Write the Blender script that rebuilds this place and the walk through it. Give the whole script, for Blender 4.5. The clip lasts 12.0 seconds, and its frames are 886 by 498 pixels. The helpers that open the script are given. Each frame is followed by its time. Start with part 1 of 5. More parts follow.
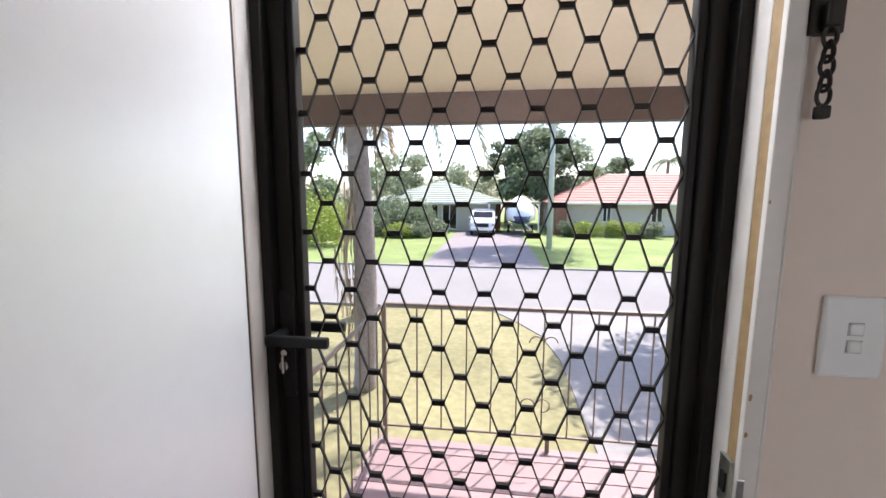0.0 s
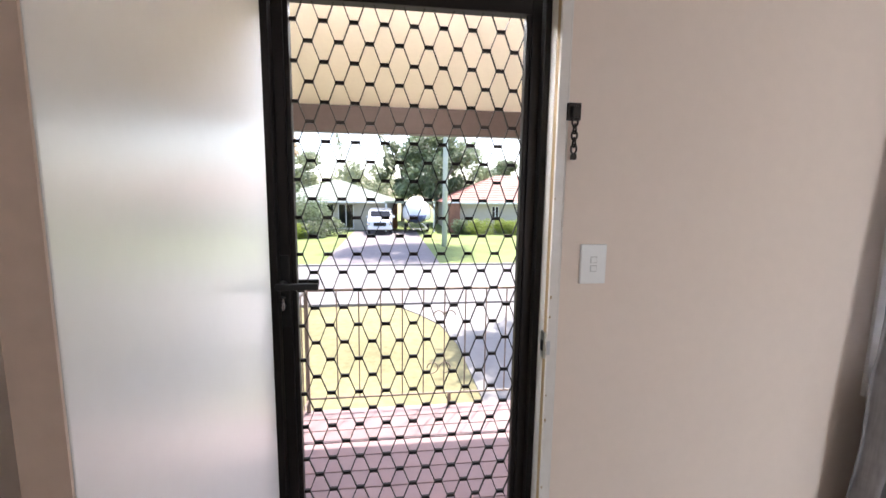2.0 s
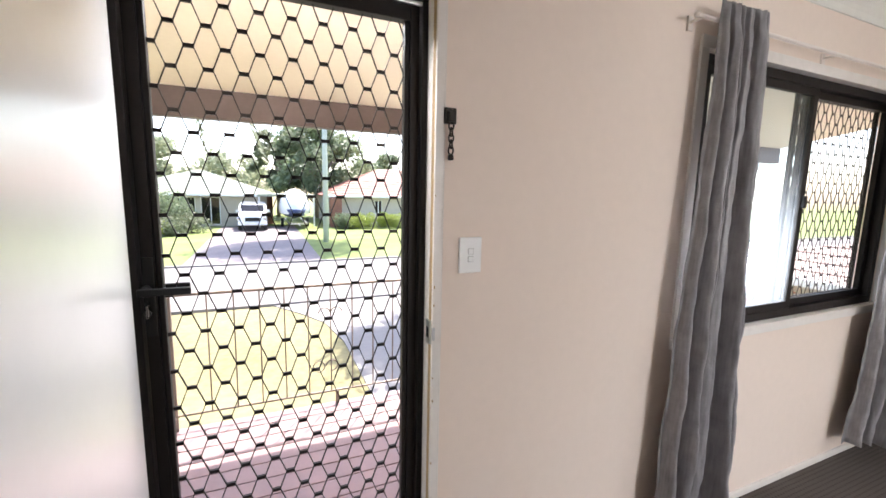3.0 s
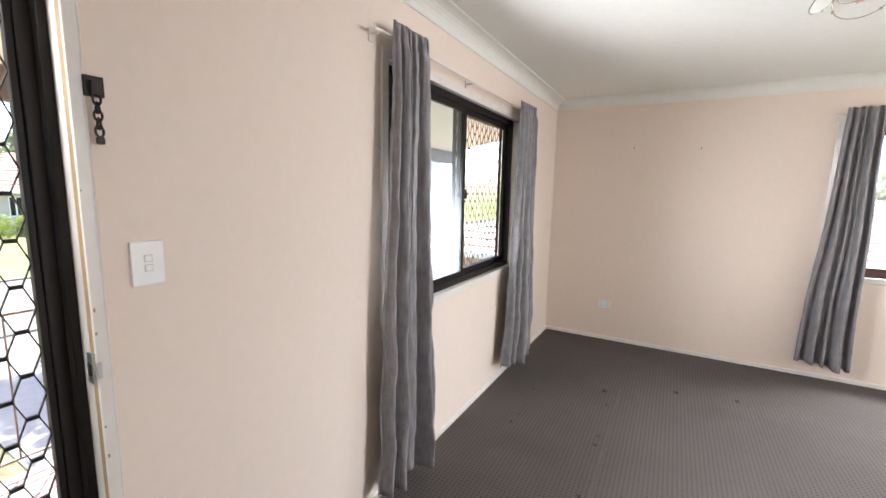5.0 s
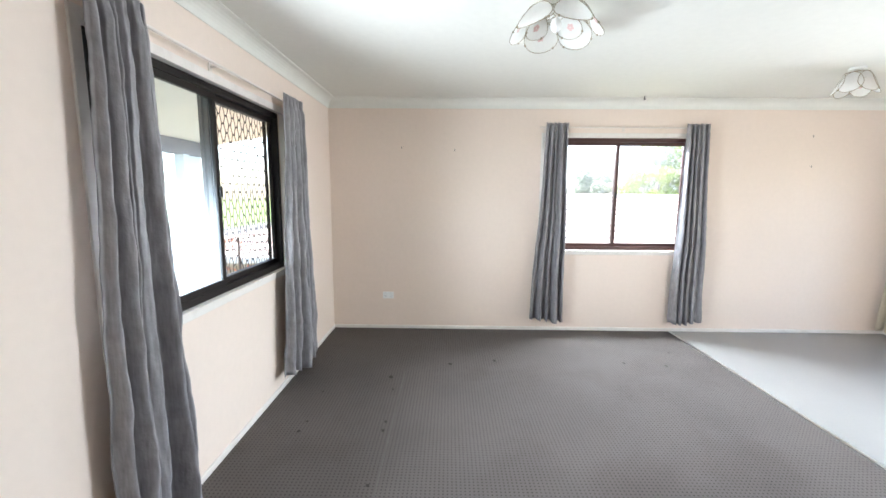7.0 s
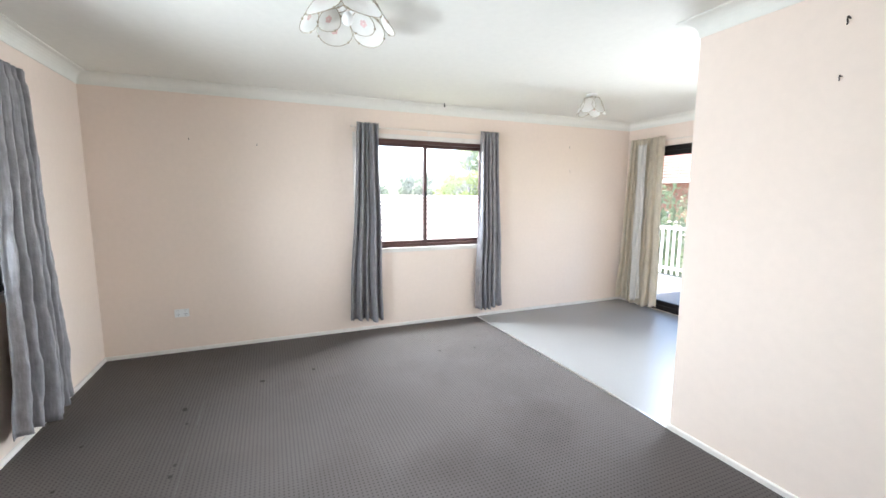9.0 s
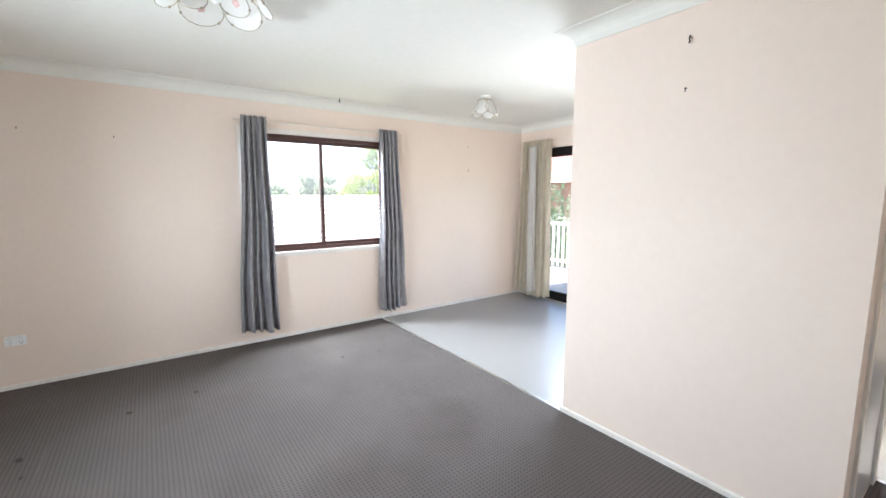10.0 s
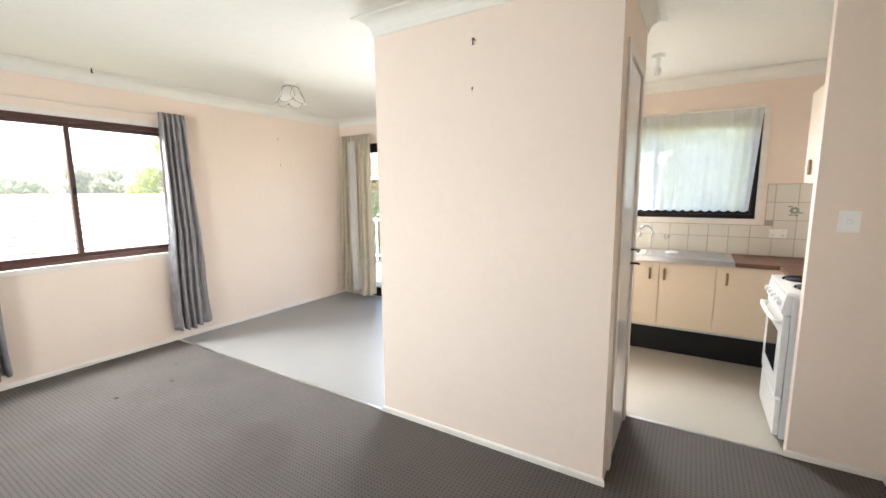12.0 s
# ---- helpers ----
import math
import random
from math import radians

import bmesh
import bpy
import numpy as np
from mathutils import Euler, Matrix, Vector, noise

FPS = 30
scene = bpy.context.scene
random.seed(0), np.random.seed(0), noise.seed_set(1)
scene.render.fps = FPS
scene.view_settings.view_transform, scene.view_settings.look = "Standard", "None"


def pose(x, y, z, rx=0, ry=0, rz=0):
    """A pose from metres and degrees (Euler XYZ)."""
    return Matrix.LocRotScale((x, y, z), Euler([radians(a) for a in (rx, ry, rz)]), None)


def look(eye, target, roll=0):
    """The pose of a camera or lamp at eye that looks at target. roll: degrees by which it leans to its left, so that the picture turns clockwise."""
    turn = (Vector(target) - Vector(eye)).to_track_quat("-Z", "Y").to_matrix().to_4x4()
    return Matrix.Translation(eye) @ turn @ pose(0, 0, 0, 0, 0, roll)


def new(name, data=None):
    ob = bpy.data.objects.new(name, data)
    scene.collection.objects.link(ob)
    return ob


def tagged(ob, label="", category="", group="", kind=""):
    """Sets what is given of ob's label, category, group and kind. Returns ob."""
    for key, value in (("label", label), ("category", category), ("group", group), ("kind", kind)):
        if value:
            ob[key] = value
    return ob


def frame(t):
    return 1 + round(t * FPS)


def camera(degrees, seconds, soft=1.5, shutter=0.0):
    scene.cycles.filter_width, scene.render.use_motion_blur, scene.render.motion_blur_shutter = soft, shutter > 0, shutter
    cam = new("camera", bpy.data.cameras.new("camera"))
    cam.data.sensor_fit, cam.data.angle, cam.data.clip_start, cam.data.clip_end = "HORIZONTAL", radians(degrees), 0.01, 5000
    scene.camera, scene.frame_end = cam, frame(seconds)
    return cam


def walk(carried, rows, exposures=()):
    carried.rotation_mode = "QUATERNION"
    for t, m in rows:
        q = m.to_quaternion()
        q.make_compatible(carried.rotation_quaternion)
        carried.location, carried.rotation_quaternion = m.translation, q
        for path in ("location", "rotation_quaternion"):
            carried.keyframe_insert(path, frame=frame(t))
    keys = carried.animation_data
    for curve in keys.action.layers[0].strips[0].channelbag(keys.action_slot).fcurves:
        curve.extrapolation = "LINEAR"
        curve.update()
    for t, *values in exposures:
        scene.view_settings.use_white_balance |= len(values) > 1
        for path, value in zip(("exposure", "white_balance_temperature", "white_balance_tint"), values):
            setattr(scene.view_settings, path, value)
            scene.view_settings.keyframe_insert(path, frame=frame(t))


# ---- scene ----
cam = camera(94.5, 12.0, soft=1.6)
PATH = [
    (0, (-4.323, -0.592, 1.467), (-4.567, 1.376, 1.206), 0.31),
    (0.5, (-4.358, -0.713, 1.468), (-4.511, 1.264, 1.206), 0.42),
    (1, (-4.386, -0.831, 1.470), (-4.435, 1.151, 1.207), 0.6),
    (1.5, (-4.383, -0.952, 1.472), (-4.318, 1.030, 1.207), 0.66),
    (2, (-4.403, -1.060, 1.465), (-4.147, 0.908, 1.206), 0.75),
    (2.5, (-4.426, -1.109, 1.467), (-3.912, 0.806, 1.200), 1.0),
    (2.7, (-4.424, -1.108, 1.470), (-3.803, 0.772, 1.198), 1.1),
    (4.3, (-4.399, -1.096, 1.483), (-2.906, 0.205, 1.2), 1.3),
    (4.5, (-4.383, -1.112, 1.475), (-2.819, 0.101, 1.196), 1.1),
    (5, (-4.363, -1.138, 1.476), (-2.637, -0.168, 1.195), 1.2),
    (5.5, (-4.341, -1.156, 1.475), (-2.495, -0.442, 1.19), 1.1),
    (6, (-4.328, -1.184, 1.469), (-2.406, -0.71, 1.187), 0.9),
    (6.5, (-4.323, -1.209, 1.471), (-2.358, -0.965, 1.189), 0.7),
    (7, (-4.304, -1.246, 1.465), (-2.323, -1.216, 1.192), 0.4),
    (7.5, (-4.284, -1.283, 1.468), (-2.31, -1.454, 1.197), 0.3),
    (9.5, (-4.257, -1.419, 1.432), (-2.525, -2.385, 1.175), 0.1),
    (10, (-4.239, -1.466, 1.432), (-2.629, -2.623, 1.173), -0.1),
    (10.5, (-4.235, -1.534, 1.426), (-2.762, -2.862, 1.17), -0.1),
    (11, (-4.24, -1.593, 1.434), (-2.917, -3.069, 1.169), -0.3),
    (11.5, (-4.248, -1.639, 1.426), (-3.078, -3.239, 1.155), -0.4),
    (12, (-4.257, -1.676, 1.418), (-3.222, -3.365, 1.142), -0.5),
]
walk(cam, [(t, look(eye, target, roll)) for t, eye, target, roll in PATH],
     exposures=[(0, 1.68, 6200, 16), (1.0, 1.80, 6250, 16), (2.0, 2.1, 6400, 16), (2.7, 2.3, 6500, 15), (4.5, 2.50, 6650, 15),
                (6.0, 2.83, 5850, 7.5), (7.5, 2.82, 6000, 7), (10, 2.69, 5950, 8.5), (11, 2.68, 6650, 8.5), (12, 2.64, 6600, 8.5)])

# ---- light ----
SUN_DIR = Vector((0.28, 0.42, 1.0)).normalized()
world = bpy.data.worlds.new("sky")
scene.world = world
world.use_nodes = True
wn = world.node_tree
sky = wn.nodes.new("ShaderNodeTexSky")
sky.sky_type = "NISHITA"
sky.sun_disc = False
sky.sun_elevation = math.asin(SUN_DIR.z)
sky.sun_rotation = math.atan2(SUN_DIR.x, SUN_DIR.y)
sky.dust_density = 2.0
wn.links.new(sky.outputs[0], wn.nodes["Background"].inputs[0])
wn.nodes["Background"].inputs[1].default_value = 0.15

sun_data = bpy.data.lights.new("sun", "SUN")
sun_data.energy, sun_data.angle, sun_data.color = 3.4, radians(0.53), (1.0, 0.95, 0.87)
new("sun", sun_data).matrix_world = look(SUN_DIR * 50, (0, 0, 0))


def window_light(name, eye, target, w, h, watts, color=(0.91, 0.955, 1.0), spread=180):
    """Stand-in for daylight: an added area lamp at or near an opening, out of view."""
    d = bpy.data.lights.new(name, "AREA")
    d.shape, d.size, d.size_y, d.energy, d.color = "RECTANGLE", w, h, watts, color
    d.spread = radians(spread)
    new(name, d).matrix_world = look(eye, target)


# Added lamps; front ones hang outside on the verandah, side one under the eave.
window_light("slider_daylight", (-1.75, -5.95, 1.35), (-3.0, -1.8, 0.7), 1.4, 1.2, 9, spread=100)
window_light("front_window_fill", (-2.38, 0.45, 1.16), (-2.7, -3.0, 0.55), 0.92, 0.46, 16, spread=138)
window_light("front_door_fill", (-4.35, 0.30, 2.20), (-4.3, -2.2, 0.2), 0.75, 0.25, 12)
window_light("side_window_fill", (0.38, -3.0, 2.17), (-4.0, -1.8, 0.8), 1.1, 0.30, 46)
window_light("kitchen_daylight", (-3.43, -6.0, 1.6), (-3.95, -4.6, 0.6), 0.54, 0.8, 7.5, spread=120)


# ---- materials ----
def mat(name, color, rough=0.6, metal=0.0, spec=0.5, vary=0.06, grain=40.0, coarse=3.0, bump=0.0, bump_scale=200.0,
        island=False, sheen=0.0, trans=0.0, coat=0.0, stain=None, stain_scale=1.5, stain_amount=0.5, leafy=0.0, coat_ior=1.5):
    """Paint, cloth, timber or metal: a base colour broken at two scales, with fine relief."""
    m = bpy.data.materials.new(name)
    m.use_nodes = True
    nt = m.node_tree
    b = nt.nodes["Principled BSDF"]
    N, L = nt.nodes.new, nt.links.new
    geo = N("ShaderNodeNewGeometry")
    n1, n2 = N("ShaderNodeTexNoise"), N("ShaderNodeTexNoise")
    n1.inputs["Scale"].default_value, n1.inputs["Detail"].default_value = grain, 3
    n2.inputs["Scale"].default_value, n2.inputs["Detail"].default_value = coarse, 4
    for n in (n1, n2):
        L(geo.outputs["Position"], n.inputs["Vector"])
    add = N("ShaderNodeMath")
    add.operation = "ADD"
    L(n1.outputs["Fac"], add.inputs[0]), L(n2.outputs["Fac"], add.inputs[1])
    last = add.outputs[0]
    if island:
        info = N("ShaderNodeObjectInfo")
        more = N("ShaderNodeMath")
        more.operation = "ADD"
        L(last, more.inputs[0]), L(info.outputs["Random"], more.inputs[1])
        last = more.outputs[0]
    mr = N("ShaderNodeMapRange")
    mr.inputs["From Min"].default_value, mr.inputs["From Max"].default_value = (0.8, 2.2) if island else (0.6, 1.4)
    mr.inputs["To Min"].default_value, mr.inputs["To Max"].default_value = 1 - vary, 1 + vary
    L(last, mr.inputs["Value"])
    mul = N("ShaderNodeVectorMath")
    mul.operation = "SCALE"
    mul.inputs[0].default_value = color
    L(mr.outputs[0], mul.inputs["Scale"])
    col = mul.outputs[0]
    if stain:
        n3 = N("ShaderNodeTexNoise")
        n3.inputs["Scale"].default_value, n3.inputs["Detail"].default_value = stain_scale, 6
        L(geo.outputs["Position"], n3.inputs["Vector"])
        r3 = N("ShaderNodeMapRange")
        r3.inputs["From Min"].default_value, r3.inputs["From Max"].default_value = 0.52, 0.72
        r3.inputs["To Max"].default_value = stain_amount
        L(n3.outputs["Fac"], r3.inputs["Value"])
        mx = N("ShaderNodeMix")
        mx.data_type = "RGBA"
        mx.inputs[7].default_value = (*stain, 1)
        L(r3.outputs[0], mx.inputs[0]), L(col, mx.inputs[6])
        col = mx.outputs[2]
    L(col, b.inputs["Base Color"])
    b.inputs["Roughness"].default_value, b.inputs["Metallic"].default_value = rough, metal
    b.inputs["Specular IOR Level"].default_value = spec
    b.inputs["Sheen Weight"].default_value = sheen
    b.inputs["Transmission Weight"].default_value = trans
    b.inputs["Coat Weight"].default_value, b.inputs["Coat Roughness"].default_value, b.inputs["Coat IOR"].default_value = coat, 0.26, coat_ior
    if leafy:
        tl, mixed = N("ShaderNodeBsdfTranslucent"), N("ShaderNodeMixShader")
        mixed.inputs[0].default_value = leafy
        L(col, tl.inputs[0]), L(b.outputs[0], mixed.inputs[1]), L(tl.outputs[0], mixed.inputs[2])
        L(mixed.outputs[0], nt.nodes["Material Output"].inputs[0])
    if bump:
        bn, bp = N("ShaderNodeTexNoise"), N("ShaderNodeBump")
        bn.inputs["Scale"].default_value, bn.inputs["Detail"].default_value = bump_scale, 3
        bp.inputs["Strength"].default_value, bp.inputs["Distance"].default_value = bump, 0.002
        L(geo.outputs["Position"], bn.inputs["Vector"])
        L(bn.outputs["Fac"], bp.inputs["Height"]), L(bp.outputs[0], b.inputs["Normal"])
    return m


def glass(name, tint=(1, 1, 1), gloss=0.08, rough=0.0, haze=0.0):
    """Thin window glass: clear, with a weak mirror; haze adds a whitish veil."""
    m = bpy.data.materials.new(name)
    m.use_nodes = True
    nt = m.node_tree
    N, L = nt.nodes.new, nt.links.new
    nt.nodes.remove(nt.nodes["Principled BSDF"])
    tr, gl, mx = N("ShaderNodeBsdfTransparent"), N("ShaderNodeBsdfGlossy"), N("ShaderNodeMixShader")
    tr.inputs[0].default_value, gl.inputs["Roughness"].default_value = (*tint, 1), rough
    mx.inputs[0].default_value = gloss
    L(tr.outputs[0], mx.inputs[1]), L(gl.outputs[0], mx.inputs[2])
    last = mx.outputs[0]
    if haze:
        df, m2 = N("ShaderNodeBsdfTranslucent"), N("ShaderNodeMixShader")
        df.inputs[0].default_value = (0.9, 0.95, 1, 1)
        m2.inputs[0].default_value = haze
        L(last, m2.inputs[1]), L(df.outputs[0], m2.inputs[2])
        last = m2.outputs[0]
    L(last, nt.nodes["Material Output"].inputs[0])
    return m


def cloth(name, color, through_light=0.35, open_weave=0.0, fold=0.1, scale=90.0, sheen=0.0):
    """Curtain cloth: part of the light passes through it, with a woven grain and creases."""
    m = bpy.data.materials.new(name)
    m.use_nodes = True
    nt = m.node_tree
    N, L = nt.nodes.new, nt.links.new
    nt.nodes.remove(nt.nodes["Principled BSDF"])
    geo, n1, n2 = N("ShaderNodeNewGeometry"), N("ShaderNodeTexNoise"), N("ShaderNodeTexNoise")
    mp = N("ShaderNodeMapping")
    mp.inputs["Scale"].default_value = (1, 1, 0.12)
    L(geo.outputs["Position"], mp.inputs[0]), L(mp.outputs[0], n1.inputs["Vector"]), L(geo.outputs["Position"], n2.inputs["Vector"])
    n1.inputs["Scale"].default_value, n2.inputs["Scale"].default_value = scale, 14
    n2.inputs["Detail"].default_value = 5
    add, mr, mul = N("ShaderNodeMath"), N("ShaderNodeMapRange"), N("ShaderNodeVectorMath")
    L(n1.outputs["Fac"], add.inputs[0]), L(n2.outputs["Fac"], add.inputs[1])
    mr.inputs["From Min"].default_value, mr.inputs["From Max"].default_value = 0.6, 1.4
    mr.inputs["To Min"].default_value, mr.inputs["To Max"].default_value = 1 - fold, 1 + fold
    mul.operation = "SCALE"
    mul.inputs[0].default_value = color
    L(add.outputs[0], mr.inputs["Value"]), L(mr.outputs[0], mul.inputs["Scale"])
    df, tl, mx, bp = N("ShaderNodeBsdfDiffuse"), N("ShaderNodeBsdfTranslucent"), N("ShaderNodeMixShader"), N("ShaderNodeBump")
    bp.inputs["Strength"].default_value, bp.inputs["Distance"].default_value = 0.7, 0.010
    L(n2.outputs["Fac"], bp.inputs["Height"])
    for s in (df, tl):
        L(mul.outputs[0], s.inputs[0]), L(bp.outputs[0], s.inputs["Normal"])
    mx.inputs[0].default_value = through_light
    L(df.outputs[0], mx.inputs[1]), L(tl.outputs[0], mx.inputs[2])
    last = mx.outputs[0]
    if sheen:
        gs, m3 = N("ShaderNodeBsdfGlossy"), N("ShaderNodeMixShader")
        gs.inputs["Roughness"].default_value, m3.inputs[0].default_value = 0.5, sheen
        L(bp.outputs[0], gs.inputs["Normal"]), L(last, m3.inputs[1]), L(gs.outputs[0], m3.inputs[2])
        last = m3.outputs[0]
    if open_weave:
        tr, m2 = N("ShaderNodeBsdfTransparent"), N("ShaderNodeMixShader")
        m2.inputs[0].default_value = open_weave
        L(last, m2.inputs[1]), L(tr.outputs[0], m2.inputs[2])
        last = m2.outputs[0]
    L(last, nt.nodes["Material Output"].inputs[0])
    return m


def carpet_material():
    """Dark grey loop carpet with a raised grid of small squares, worn paler along the way walked."""
    m = mat("carpet", (0.105, 0.092, 0.086), rough=0.95, spec=0.1, vary=0.18, grain=150, coarse=1.2, stain=(0.07, 0.058, 0.053), stain_scale=1.1, stain_amount=0.6)
    nt = m.node_tree
    N, L = nt.nodes.new, nt.links.new
    b = nt.nodes["Principled BSDF"]
    geo, sep = N("ShaderNodeNewGeometry"), N("ShaderNodeSeparateXYZ")
    L(geo.outputs["Position"], sep.inputs[0])
    waves = []
    for axis, size in ((0, CARPET_PITCH_X), (1, CARPET_PITCH_Y)):
        k, s = N("ShaderNodeMath"), N("ShaderNodeMath")
        k.operation, s.operation = "MULTIPLY", "SINE"
        k.inputs[1].default_value = math.tau / size
        L(sep.outputs[axis], k.inputs[0]), L(k.outputs[0], s.inputs[0])
        waves.append(s)
    prod = N("ShaderNodeMath")
    prod.operation = "MULTIPLY"
    for k, wv in enumerate(waves):
        top = N("ShaderNodeMath")
        top.operation = "MAXIMUM"
        top.inputs[1].default_value = 0.0
        L(wv.outputs[0], top.inputs[0]), L(top.outputs[0], prod.inputs[k])
    mr = N("ShaderNodeMapRange")
    mr.interpolation_type = "SMOOTHSTEP"
    mr.inputs["From Min"].default_value, mr.inputs["From Max"].default_value = 0.0, 0.55
    mr.inputs["To Min"].default_value, mr.inputs["To Max"].default_value = 1.12, 0.58
    L(prod.outputs[0], mr.inputs["Value"])
    old = b.inputs["Base Color"].links[0].from_socket
    mul = N("ShaderNodeVectorMath")
    mul.operation = "SCALE"
    L(old, mul.inputs[0]), L(mr.outputs[0], mul.inputs["Scale"]), L(mul.outputs[0], b.inputs["Base Color"])
    bp = N("ShaderNodeBump")
    bp.inputs["Strength"].default_value, bp.inputs["Distance"].default_value = 0.6, 0.003
    L(mr.outputs[0], bp.inputs["Height"]), L(bp.outputs[0], b.inputs["Normal"])
    return m


